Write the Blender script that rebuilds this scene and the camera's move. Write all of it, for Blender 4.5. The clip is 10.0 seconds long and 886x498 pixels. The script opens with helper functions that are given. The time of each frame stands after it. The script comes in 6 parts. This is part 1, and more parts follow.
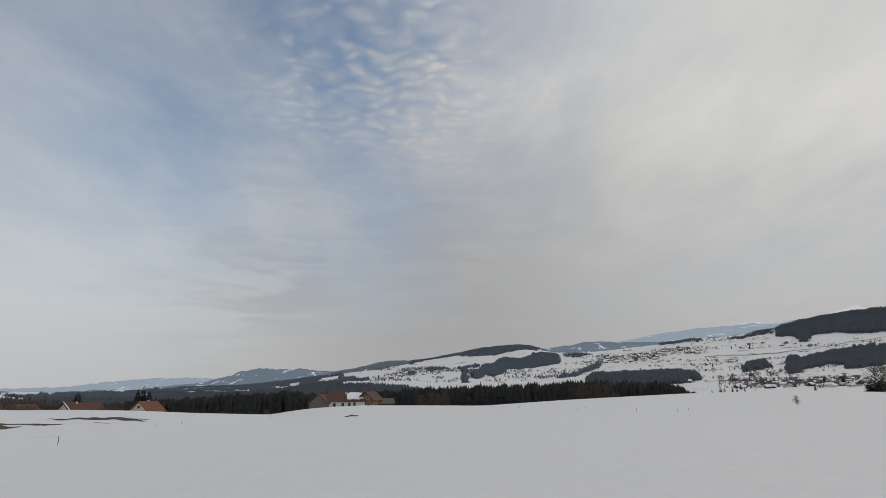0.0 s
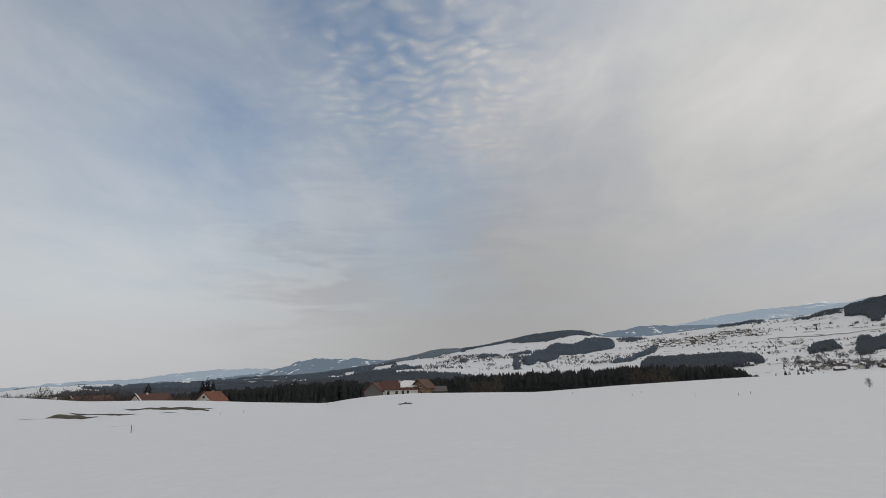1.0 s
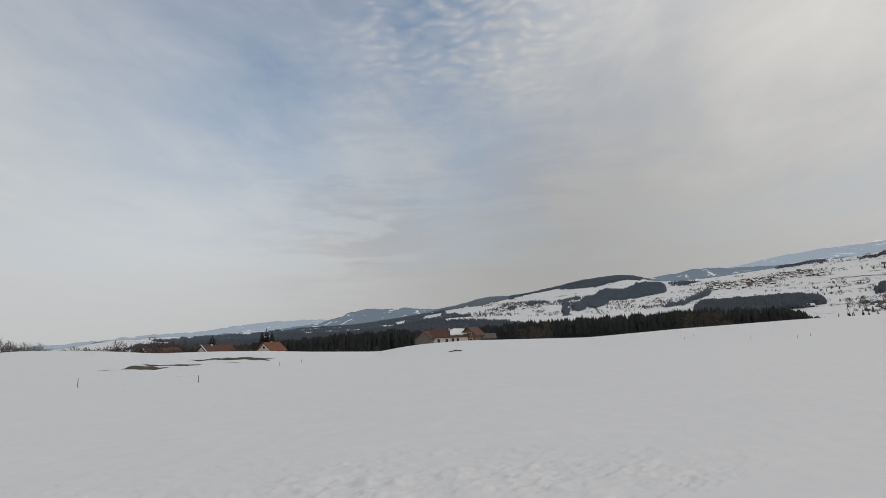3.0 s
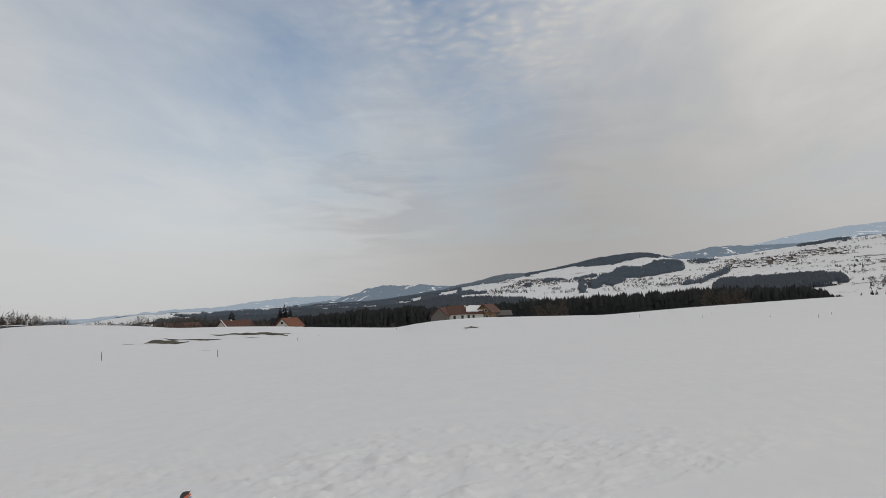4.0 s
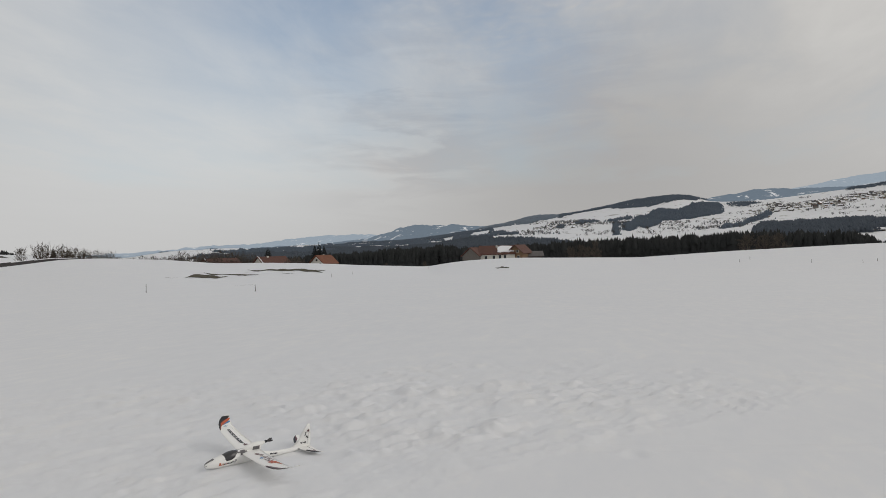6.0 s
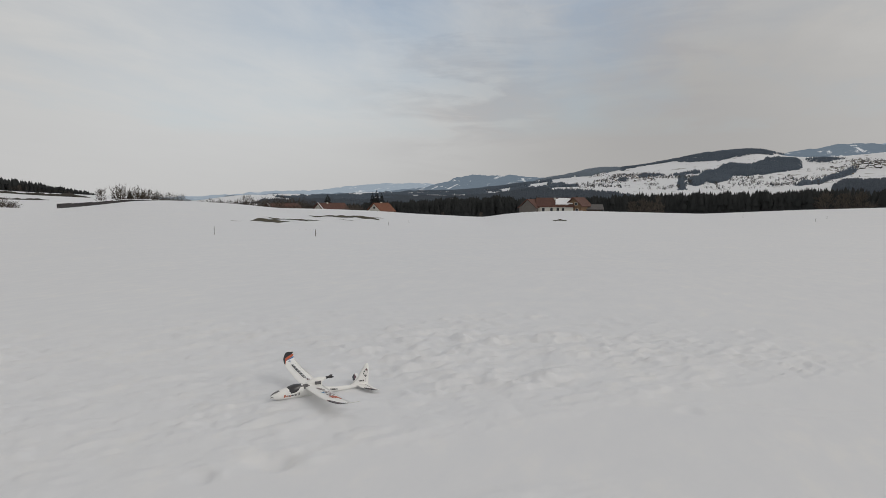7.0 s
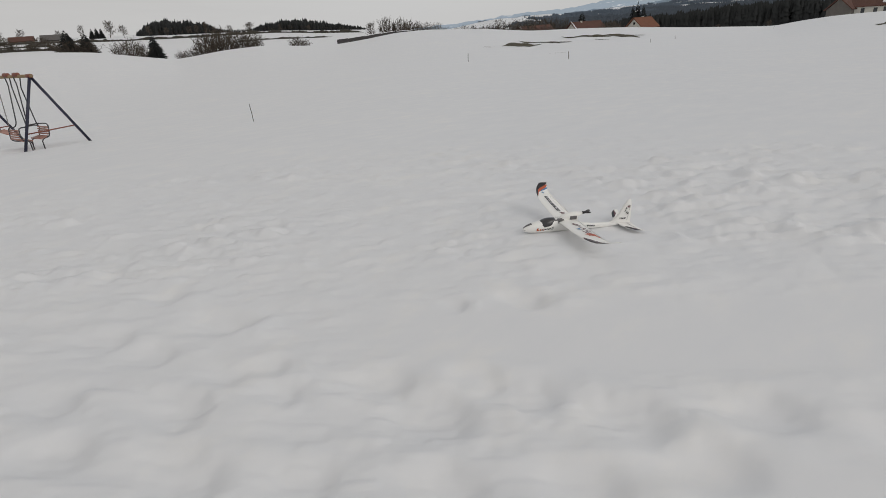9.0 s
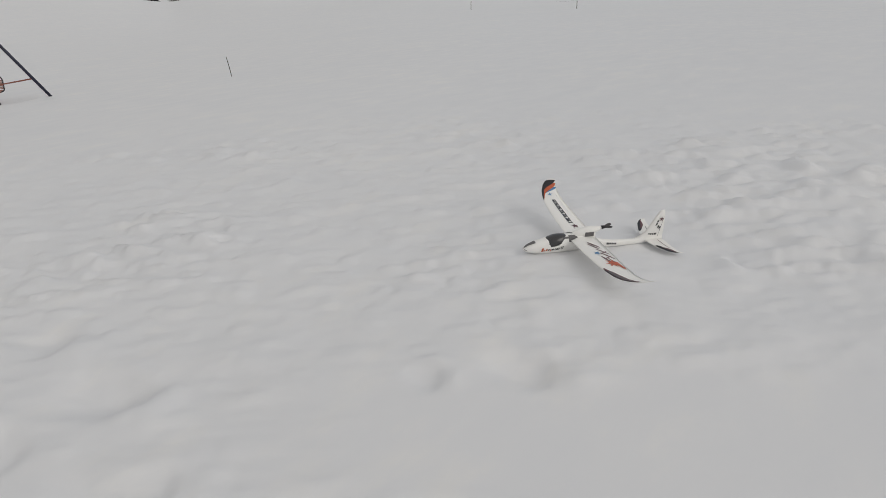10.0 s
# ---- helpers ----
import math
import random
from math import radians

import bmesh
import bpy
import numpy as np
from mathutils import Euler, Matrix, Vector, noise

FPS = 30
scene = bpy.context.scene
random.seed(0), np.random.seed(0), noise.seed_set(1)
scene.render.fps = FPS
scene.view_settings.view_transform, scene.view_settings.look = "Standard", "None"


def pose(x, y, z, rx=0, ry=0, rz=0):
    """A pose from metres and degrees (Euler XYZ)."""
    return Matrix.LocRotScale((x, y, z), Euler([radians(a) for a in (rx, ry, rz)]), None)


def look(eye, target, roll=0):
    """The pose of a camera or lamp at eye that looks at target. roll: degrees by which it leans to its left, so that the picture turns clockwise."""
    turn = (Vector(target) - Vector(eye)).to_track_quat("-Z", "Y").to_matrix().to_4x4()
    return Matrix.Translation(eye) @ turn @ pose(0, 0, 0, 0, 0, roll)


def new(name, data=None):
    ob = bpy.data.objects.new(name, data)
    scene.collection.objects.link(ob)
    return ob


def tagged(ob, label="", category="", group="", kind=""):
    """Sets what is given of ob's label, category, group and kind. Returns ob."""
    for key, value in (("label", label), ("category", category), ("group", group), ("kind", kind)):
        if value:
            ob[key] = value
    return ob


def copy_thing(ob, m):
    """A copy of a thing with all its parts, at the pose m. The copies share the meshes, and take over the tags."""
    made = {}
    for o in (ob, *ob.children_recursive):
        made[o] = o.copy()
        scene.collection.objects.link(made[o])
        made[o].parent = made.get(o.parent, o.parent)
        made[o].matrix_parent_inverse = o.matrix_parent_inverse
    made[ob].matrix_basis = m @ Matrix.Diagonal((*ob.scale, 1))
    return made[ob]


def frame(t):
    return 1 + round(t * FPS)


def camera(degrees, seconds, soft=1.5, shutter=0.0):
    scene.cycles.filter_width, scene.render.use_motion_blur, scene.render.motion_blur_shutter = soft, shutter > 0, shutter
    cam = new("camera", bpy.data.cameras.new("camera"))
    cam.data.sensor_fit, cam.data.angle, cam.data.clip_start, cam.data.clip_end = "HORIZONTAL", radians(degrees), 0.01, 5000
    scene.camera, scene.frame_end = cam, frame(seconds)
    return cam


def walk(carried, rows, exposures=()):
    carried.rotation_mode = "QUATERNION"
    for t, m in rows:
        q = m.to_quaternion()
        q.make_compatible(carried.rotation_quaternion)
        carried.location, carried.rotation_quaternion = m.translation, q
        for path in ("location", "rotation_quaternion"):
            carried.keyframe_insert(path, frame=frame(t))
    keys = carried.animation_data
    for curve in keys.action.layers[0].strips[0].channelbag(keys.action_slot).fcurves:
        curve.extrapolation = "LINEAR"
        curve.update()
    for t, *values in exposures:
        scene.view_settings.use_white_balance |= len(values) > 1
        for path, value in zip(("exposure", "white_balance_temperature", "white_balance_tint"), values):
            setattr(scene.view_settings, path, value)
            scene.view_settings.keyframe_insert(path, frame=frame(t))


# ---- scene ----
PATH = [
    (0.0, look((2.822, -4.140, 1.727), (2.8341, -0.2606, 2.7031), -0.88)),
    (0.5, look((2.856, -4.132, 1.718), (2.6968, -0.2487, 2.6626), -1.26)),
    (1.0, look((2.900, -4.126, 1.721), (2.5746, -0.2428, 2.6223), -1.64)),
    (1.5, look((2.928, -4.122, 1.742), (2.5021, -0.2422, 2.6151), -1.68)),
    (2.0, look((2.948, -4.106, 1.760), (2.4503, -0.2269, 2.6004), -1.63)),
    (2.5, look((2.950, -4.080, 1.764), (2.3579, -0.1813, 2.4344), -2.29)),
    (4.0, look((2.983, -3.917, 1.782), (2.1950, -0.0168, 2.1905), -2.33)),
    (4.5, look((2.980, -3.861, 1.769), (2.1157, 0.0393, 1.9756), -2.17)),
    (5.0, look((2.970, -3.829, 1.750), (2.0570, 0.0655, 1.7979), -1.92)),
    (6.5, look((2.947, -3.810, 1.747), (1.7999, 0.0212, 1.6836), -0.74)),
    (7.0, look((2.934, -3.821, 1.734), (1.5382, -0.0885, 1.3853), 0.03)),
    (7.5, look((2.905, -3.833, 1.723), (1.0383, -0.3721, 0.9915), -0.20)),
    (8.0, look((2.841, -3.822, 1.711), (0.5957, -0.6645, 0.7159), -1.39)),
    (8.5, look((2.827, -3.647, 1.678), (0.2790, -0.8051, 0.4808), -3.26)),
    (9.0, look((2.572, -3.376, 1.609), (-0.1198, -0.7947, 0.1636), -4.23)),
    (9.5, look((2.270, -2.949, 1.599), (-0.3774, -0.4476, -0.0554), -3.84)),
    (10.0, look((1.884, -2.482, 1.623), (-0.7292, -0.0070, -0.1232), -3.57)),
]
cam = camera(75.78, 10.0, soft=0.8)
walk(cam, PATH, [(0.0, 0.01, 6350, 10), (1.0, 0.02, 6350, 10), (2.5, 0.06, 6390, 10), (4.0, 0.11, 6450, 10), (5.0, 0.12, 6490, 10),
                 (6.5, 0.10, 6500, 10), (7.0, 0.09, 6500, 10), (8.0, 0.115, 6500, 10), (10.0, 0.12, 6500, 10)])

# ---- sky and sun ----
SUN_AZ, SUN_EL = -80.0, 30.0      # degrees to the left of +y, degrees up


def direction(az, el):
    a, e = radians(az), radians(el)
    return Vector((-math.sin(a) * math.cos(e), math.cos(a) * math.cos(e), math.sin(e)))


class Nodes:
    """Small helper that adds and links shader nodes."""

    def __init__(self, tree):
        self.tree = tree
        tree.nodes.clear()

    def add(self, kind, inputs=None, **settings):
        node = self.tree.nodes.new(kind)
        if "operation" in settings:
            node.operation = settings["operation"]
        if "use_clamp" in settings:
            node.use_clamp = settings["use_clamp"]
        if "data_type" in settings:
            node.data_type, node.blend_type = settings["data_type"], settings["blend_type"]
        if "feature" in settings:
            node.feature = settings["feature"]
        for key, value in (inputs or {}).items():
            if isinstance(value, bpy.types.NodeSocket):
                self.tree.links.new(value, node.inputs[key])
            else:
                node.inputs[key].default_value = value
        return node

    def math(self, op, a, b=0.0, c=0.0, clamp=False):
        return self.add("ShaderNodeMath", {0: a, 1: b, 2: c}, operation=op, use_clamp=clamp).outputs[0]

    def mix(self, fac, a, b, blend="MIX"):
        return self.add("ShaderNodeMix", {0: fac, 6: a, 7: b}, data_type="RGBA", blend_type=blend).outputs[2]

    def ramp(self, fac, *stops):
        node = self.add("ShaderNodeValToRGB", {0: fac})
        els = node.color_ramp.elements
        while len(els) < len(stops):
            els.new(0.5)
        for el, (pos, col) in zip(els, stops):
            el.position = pos
            el.color = (*col, 1) if len(col) == 3 else col
        return node.outputs[0]

    def noise(self, vec, scale, detail=4.0, rough=0.55, dist=0.0):
        return self.add("ShaderNodeTexNoise", {"Vector": vec, "Scale": scale, "Detail": detail, "Roughness": rough, "Distortion": dist}).outputs[0]


def build_world():
    world = bpy.data.worlds.new("winter_sky")
    scene.world = world
    world.use_nodes = True
    n = Nodes(world.node_tree)
    sky = n.add("ShaderNodeTexSky")
    sky.sky_type = "NISHITA"
    sky.sun_disc = False
    sky.sun_elevation, sky.sun_rotation = radians(SUN_EL), radians(-SUN_AZ)
    sky.air_density, sky.dust_density, sky.ozone_density = 1.0, 0.6, 1.6
    blue = n.mix(1.0, sky.outputs[0], (SKY_GAIN * 0.90, SKY_GAIN * 0.985, SKY_GAIN * 0.98, 1), "MULTIPLY")
    way = n.add("ShaderNodeTexCoord").outputs["Generated"]
    xyz = n.add("ShaderNodeSeparateXYZ", {0: way})
    up = n.math("MAXIMUM", xyz.outputs[2], 0.0)
    flat = n.math("ADD", up, 0.12)
    px, py = n.math("DIVIDE", xyz.outputs[0], flat), n.math("DIVIDE", xyz.outputs[1], flat)
    deck = n.add("ShaderNodeCombineXYZ", {0: px, 1: py, 2: 3.7}).outputs[0]
    # streets of cloud that run towards a vanishing point low ahead
    turned = n.add("ShaderNodeMapping", {"Vector": deck, "Rotation": (0, 0, radians(16)), "Scale": (1.0, 0.52, 1.0)}).outputs[0]
    big = n.noise(turned, 0.85, 5, 0.55, 0.5)
    fine = n.noise(turned, 3.2, 5, 0.6, 0.3)
    warp = n.add("ShaderNodeTexNoise", {"Vector": deck, "Scale": 7.0, "Detail": 4.0}).outputs["Color"]
    bent = n.add("ShaderNodeVectorMath", {0: deck, 1: n.mix(1.0, warp, (0.16, 0.16, 0.0, 1), "MULTIPLY")}, operation="ADD").outputs[0]
    puffs = n.add("ShaderNodeTexVoronoi", {"Vector": n.add("ShaderNodeMapping", {"Vector": bent, "Rotation": (0, 0, radians(-20)), "Scale": (1.0, 1.5, 1.0)}).outputs[0],
                                           "Scale": 19.0, "Smoothness": 1.0, "Randomness": 1.0}, feature="SMOOTH_F1").outputs["Distance"]

    def near(az, el, spread):
        d = n.add("ShaderNodeVectorMath", {0: way, 1: direction(az, el)}, operation="DOT_PRODUCT").outputs["Value"]
        a = n.math("ARCCOSINE", n.math("MINIMUM", d, 0.99999))
        q = n.math("DIVIDE", a, radians(spread))
        return n.math("EXPONENT", n.math("MULTIPLY", n.math("MULTIPLY", q, q), -1.0))

    gap = n.math("MAXIMUM", near(25, 24, 11), n.math("MULTIPLY", near(14, 34, 17), 0.86))
    gap = n.math("ADD", gap, n.math("MULTIPLY", near(42, 33, 14), 0.45))
    gap = n.math("ADD", gap, n.math("MULTIPLY", near(-9, 38, 8), 0.25))
    gap = n.math("ADD", gap, n.math("MULTIPLY", near(6, 16, 7), 0.42))
    thin = n.math("ADD", n.math("MULTIPLY", n.math("SUBTRACT", big, 0.5), 1.5), n.math("MULTIPLY", n.math("SUBTRACT", fine, 0.5), 0.85))
    thin = n.math("MULTIPLY", thin, n.math("ADD", 0.28, n.math("MULTIPLY", gap, 0.62)))
    ripple = n.math("MULTIPLY", n.math("SUBTRACT", 0.42, puffs), n.math("MULTIPLY", n.math("MULTIPLY", near(7, 33, 9.5), 3.9), n.math("SUBTRACT", fine, 0.18)))
    cover = n.math("SUBTRACT", n.math("ADD", n.math("ADD", 1.0, thin), ripple), n.math("MULTIPLY", gap, 0.78), clamp=True)
    haze = n.math("SUBTRACT", 1.0, n.math("MULTIPLY", n.math("SUBTRACT", up, 0.10), 5.5), clamp=True)
    cover = n.math("MAXIMUM", n.math("ADD", n.math("MULTIPLY", cover, 0.87), 0.13), haze)
    glow = n.math("MINIMUM", n.math("ADD", near(-32, 37, 22), n.math("MULTIPLY", near(-58, 34, 24), 0.8)), 1.0)
    shade = n.math("ADD", n.math("MULTIPLY", big, 0.5), n.math("MULTIPLY", fine, 0.5))
    shade = n.math("ADD", 0.5, n.math("MULTIPLY", n.math("SUBTRACT", shade, 0.5), n.math("SUBTRACT", 1.0, n.math("MULTIPLY", haze, 0.75))))
    dull = n.ramp(shade, (0.34, CLOUD_DARK), (0.66, CLOUD_MID))
    lit = n.ramp(shade, (0.32, CLOUD_MID), (0.68, CLOUD_LIT))
    cloud = n.mix(glow, dull, lit)
    west = n.math("MULTIPLY", near(36, 10, 27), 0.6)
    cloud = n.mix(west, cloud, (0.625, 0.645, 0.65, 1))
    bank = n.math("MULTIPLY", near(-1, 6, 17), 0.9)
    cloud = n.mix(bank, cloud, (0.365, 0.360, 0.353, 1))
    # dark wisps that hang below the deck
    wisp = n.noise(n.add("ShaderNodeMapping", {"Vector": way, "Rotation": (0, radians(9), 0), "Scale": (3.0, 3.0, 17.0)}).outputs[0], 1.5, 5, 0.55, 0.6)
    wisp = n.math("MULTIPLY", n.math("MULTIPLY", n.math("SUBTRACT", wisp, 0.45), 7.0, clamp=True), n.math("MAXIMUM", near(17, 12, 9), near(1, 14, 8)))
    cloud = n.mix(n.math("MULTIPLY", wisp, 0.62), cloud, (0.355, 0.350, 0.358, 1))
    rim = n.math("SUBTRACT", 1.0, n.math("MULTIPLY", up, 7.0), clamp=True)
    low = n.mix(n.math("MULTIPLY", rim, 0.72), cloud, n.mix(near(-5, 0, 38), (0.52, 0.515, 0.51, 1), (0.375, 0.364, 0.352, 1)))
    total = n.mix(cover, blue, low)
    back = n.add("ShaderNodeBackground", {"Color": total, "Strength": 1.0})
    n.tree.links.new(back.outputs[0], n.add("ShaderNodeOutputWorld").inputs[0])


SKY_GAIN = 0.125
CLOUD_DARK, CLOUD_MID, CLOUD_LIT = (0.39, 0.385, 0.38), (0.525, 0.52, 0.51), (0.69, 0.67, 0.63)
build_world()
sun = new("sun", bpy.data.lights.new("sun", "SUN"))
sun.data.energy, sun.data.angle, sun.data.color = 0.68, radians(38), (1.0, 0.955, 0.90)
sun.matrix_world = look((0, 0, 60), Vector((0, 0, 60)) - direction(SUN_AZ, SUN_EL))


# ---- materials ----
def material(name, base, rough=0.6, vary=0.25, scale=3.0, bump=0.2, bump_scale=30.0, metal=0.0, second=None, fine=0.5, spec=0.4, coat=0.0, emit=None):
    """A two-scale procedural surface in object coordinates, in metres."""
    m = bpy.data.materials.new(name)
    m.use_nodes = True
    n = Nodes(m.node_tree)
    at = n.add("ShaderNodeTexCoord").outputs["Object"]
    coarse, grain = n.noise(at, scale, 4, 0.6), n.noise(at, bump_scale, 3, 0.6)
    per = n.add("ShaderNodeObjectInfo").outputs["Random"]
    dark = second or tuple(c * (1 - vary) for c in base)
    mixed = n.math("ADD", n.math("MULTIPLY", coarse, 1 - fine), n.math("MULTIPLY", grain, fine))
    colour = n.ramp(mixed, (0.34, dark), (0.62, base))
    colour = n.mix(n.math("MULTIPLY", per, 0.18), colour, n.mix(1.0, colour, (0.72, 0.72, 0.72, 1), "MULTIPLY"))
    b = n.add("ShaderNodeBsdfPrincipled", {"Base Color": colour, "Metallic": metal, "Specular IOR Level": spec, "Coat Weight": coat,
                                           "Roughness": n.math("ADD", rough - 0.08, n.math("MULTIPLY", coarse, 0.16))})
    if bump:
        n.tree.links.new(n.add("ShaderNodeBump", {"Strength": bump, "Distance": 0.5 / bump_scale, "Height": grain}).outputs[0], b.inputs["Normal"])
    n.tree.links.new(b.outputs[0], n.add("ShaderNodeOutputMaterial").inputs[0])
    return m


def snow_material(name, tint=(0.752, 0.755, 0.766), field=False):
    m = bpy.data.materials.new(name)
    m.use_nodes = True
    n = Nodes(m.node_tree)
    at = n.add("ShaderNodeTexCoord").outputs["Object"]
    drift = n.noise(at, 0.35, 5, 0.6)
    crust = n.noise(n.add("ShaderNodeMapping", {"Vector": at, "Rotation": (0, 0, radians(-40)), "Scale": (1.0, 0.5, 1.0)}).outputs[0], 3.4, 5, 0.6)
    grain = n.noise(at, 240, 3, 0.6)
    soft = n.noise(at, 14, 5, 0.6)
    # highlight and shade of the crust put into colour: warm pale tops, bluish hollows
    colour = n.ramp(n.math("ADD", n.math("MULTIPLY", drift, 0.4), n.math("MULTIPLY", crust, 0.6)),
                    (0.34, (tint[0] * 0.97, tint[1] * 0.975, tint[2] * 0.985)), (0.54, tint), (0.70, (0.795, 0.787, 0.775)))
    if field:
        # grass that shows through thin snow on the far slopes
        bare = n.ramp(n.noise(at, 0.02, 7, 0.68), (0.60, (0, 0, 0)), (0.66, (1, 1, 1)))
        far = n.add("ShaderNodeVectorMath", {0: at}, operation="LENGTH").outputs["Value"]
        colour = n.mix(n.math("MULTIPLY", bare, n.math("MULTIPLY", n.math("SUBTRACT", far, 260.0), 0.002, clamp=True)), colour, (0.16, 0.14, 0.10, 1))
    b = n.add("ShaderNodeBsdfPrincipled", {"Base Color": colour, "Roughness": n.math("SUBTRACT", 0.72, n.math("MULTIPLY", crust, 0.3)), "Specular IOR Level": 0.3})
    h = n.math("ADD", n.math("MULTIPLY", grain, 0.12), n.math("ADD", n.math("MULTIPLY", soft, 0.4), n.math("MULTIPLY", crust, 0.6)))
    n.tree.links.new(n.add("ShaderNodeBump", {"Strength": 0.22, "Distance": 0.012, "Height": h}).outputs[0], b.inputs["Normal"])
    n.tree.links.new(b.outputs[0], n.add("ShaderNodeOutputMaterial").inputs[0])
    return m


def wood_cover_material(name, dark, light, scale=0.08):
    """Needle trees: every tree its own tone."""
    m = bpy.data.materials.new(name)
    m.use_nodes = True
    n = Nodes(m.node_tree)
    at = n.add("ShaderNodeTexCoord").outputs["Object"]
    isle = n.add("ShaderNodeNewGeometry").outputs["Random Per Island"]
    f = n.math("ADD", n.math("MULTIPLY", isle, 0.55), n.math("MULTIPLY", n.noise(at, scale, 4, 0.6), 0.45))
    b = n.add("ShaderNodeBsdfPrincipled", {"Base Color": n.ramp(f, (0.2, dark), (0.8, light)), "Roughness": 0.85, "Specular IOR Level": 0.15})
    n.tree.links.new(b.outputs[0], n.add("ShaderNodeOutputMaterial").inputs[0])
    return m


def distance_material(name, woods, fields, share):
    """The far ranges, a plain backdrop of distance: self-glowing, haze put into the colours."""
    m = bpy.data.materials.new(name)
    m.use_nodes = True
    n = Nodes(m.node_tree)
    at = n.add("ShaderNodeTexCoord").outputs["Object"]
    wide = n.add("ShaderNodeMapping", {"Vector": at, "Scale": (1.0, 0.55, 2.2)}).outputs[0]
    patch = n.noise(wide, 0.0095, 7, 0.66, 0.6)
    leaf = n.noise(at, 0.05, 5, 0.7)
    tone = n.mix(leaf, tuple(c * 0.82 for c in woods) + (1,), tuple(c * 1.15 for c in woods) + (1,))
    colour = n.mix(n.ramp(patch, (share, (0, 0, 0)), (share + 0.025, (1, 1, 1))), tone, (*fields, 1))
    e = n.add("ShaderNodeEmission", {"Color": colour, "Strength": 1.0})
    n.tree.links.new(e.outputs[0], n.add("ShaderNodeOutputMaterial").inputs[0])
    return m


SNOW = snow_material("snow_field", field=True)
ROOF_SNOW = snow_material("roof_snow", (0.84, 0.84, 0.85))
SPRUCE = wood_cover_material("spruce_needles", (0.025, 0.027, 0.027), (0.033, 0.035, 0.035))
# needle colours with distance haze painted in: same spruce, made paler and bluer
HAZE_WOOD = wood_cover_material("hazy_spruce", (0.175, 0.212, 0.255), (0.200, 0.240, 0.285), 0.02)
MID_WOOD = wood_cover_material("mid_haze_spruce", (0.092, 0.115, 0.146), (0.110, 0.135, 0.167), 0.02)
DARK_WOOD = wood_cover_material("slight_haze_spruce", (0.070, 0.085, 0.105), (0.088, 0.103, 0.124), 0.02)
TWIG = wood_cover_material("bare_twigs", (0.062, 0.052, 0.043), (0.115, 0.097, 0.079), 0.3)
# greyer, slightly paler twigs for the trees far off
FAR_TWIG = wood_cover_material("grey_far_twigs", (0.075, 0.073, 0.072), (0.13, 0.125, 0.12), 0.05)
BARK = material("bark", (0.13, 0.10, 0.075), 0.9, 0.5, 2.0, 0.6, 18)
# range colours with the air's haze mixed in, paler the farther the range
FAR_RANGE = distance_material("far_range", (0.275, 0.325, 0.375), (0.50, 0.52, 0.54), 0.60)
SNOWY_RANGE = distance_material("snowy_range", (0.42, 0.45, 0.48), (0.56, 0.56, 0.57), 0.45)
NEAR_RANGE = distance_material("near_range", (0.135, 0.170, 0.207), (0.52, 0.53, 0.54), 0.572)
GRASS = material("wet_grass", (0.088, 0.077, 0.040), 0.9, 0.6, 0.8, 0.8, 14, second=(0.030, 0.022, 0.015))
BANK_EARTH = material("thawed_bank", (0.060, 0.054, 0.042), 0.9, 0.6, 0.3, 0.8, 9, second=(0.020, 0.017, 0.014))
TILE = material("clay_tile", (0.20, 0.078, 0.042), 0.75, 0.4, 0.7, 0.5, 6)
BROWN_TILE = material("brown_tile", (0.125, 0.056, 0.040), 0.75, 0.4, 0.7, 0.5, 6)
GREY_TILE = material("grey_tile", (0.13, 0.12, 0.115), 0.75, 0.3, 0.7, 0.5, 6)
RENDERED = material("white_render", (0.66, 0.64, 0.58), 0.85, 0.15, 0.5, 0.2, 20)
BARNWALL = material("weathered_barn_wall", (0.17, 0.155, 0.14), 0.85, 0.3, 0.8, 0.3, 12)
GREYWALL = material("grey_render", (0.30, 0.28, 0.25), 0.85, 0.2, 0.5, 0.2, 20)
TIMBER = material("weathered_timber", (0.21, 0.13, 0.072), 0.75, 0.45, 1.2, 0.4, 12)
DARKTIMBER = material("dark_timber", (0.085, 0.062, 0.048), 0.8, 0.4, 1.2, 0.4, 12)
WALL_GREY = material("tarred_boards", (0.070, 0.066, 0.066), 0.8, 0.4, 1.2, 0.4, 12)
PANE = material("window_pane", (0.035, 0.04, 0.045), 0.12, 0.3, 1.0, 0.0, 5, spec=0.6)
ASPHALT = material("wet_asphalt", (0.075, 0.07, 0.065), 0.8, 0.3, 0.5, 0.3, 9)


# ---- mesh helpers ----
def mesh_of(name, verts, faces, mats=(), smooth=False):
    me = bpy.data.meshes.new(name)
    me.from_pydata([tuple(v) for v in verts], [], [tuple(f) for f in faces])
    for m in mats if isinstance(mats, (list, tuple)) else (mats,):
        me.materials.append(m)
    if smooth:
        me.shade_smooth()
    me.update()
    return me


def tri_mesh(name, verts, tris, mat, smooth=False):
    """A large mesh from arrays of corners and triangles or quads."""
    me = bpy.data.meshes.new(name)
    k = tris.shape[1]
    me.vertices.add(len(verts))
    me.vertices.foreach_set("co", np.ascontiguousarray(verts, np.float32).ravel())
    me.loops.add(tris.size)
    me.loops.foreach_set("vertex_index", np.ascontiguousarray(tris, np.int32).ravel())
    me.polygons.add(len(tris))
    me.polygons.foreach_set("loop_start", np.arange(len(tris), dtype=np.int32) * k)
    me.polygons.foreach_set("use_smooth", np.full(len(tris), smooth))
    me.materials.append(mat)
    me.update(calc_edges=True)
    me.validate()
    return me


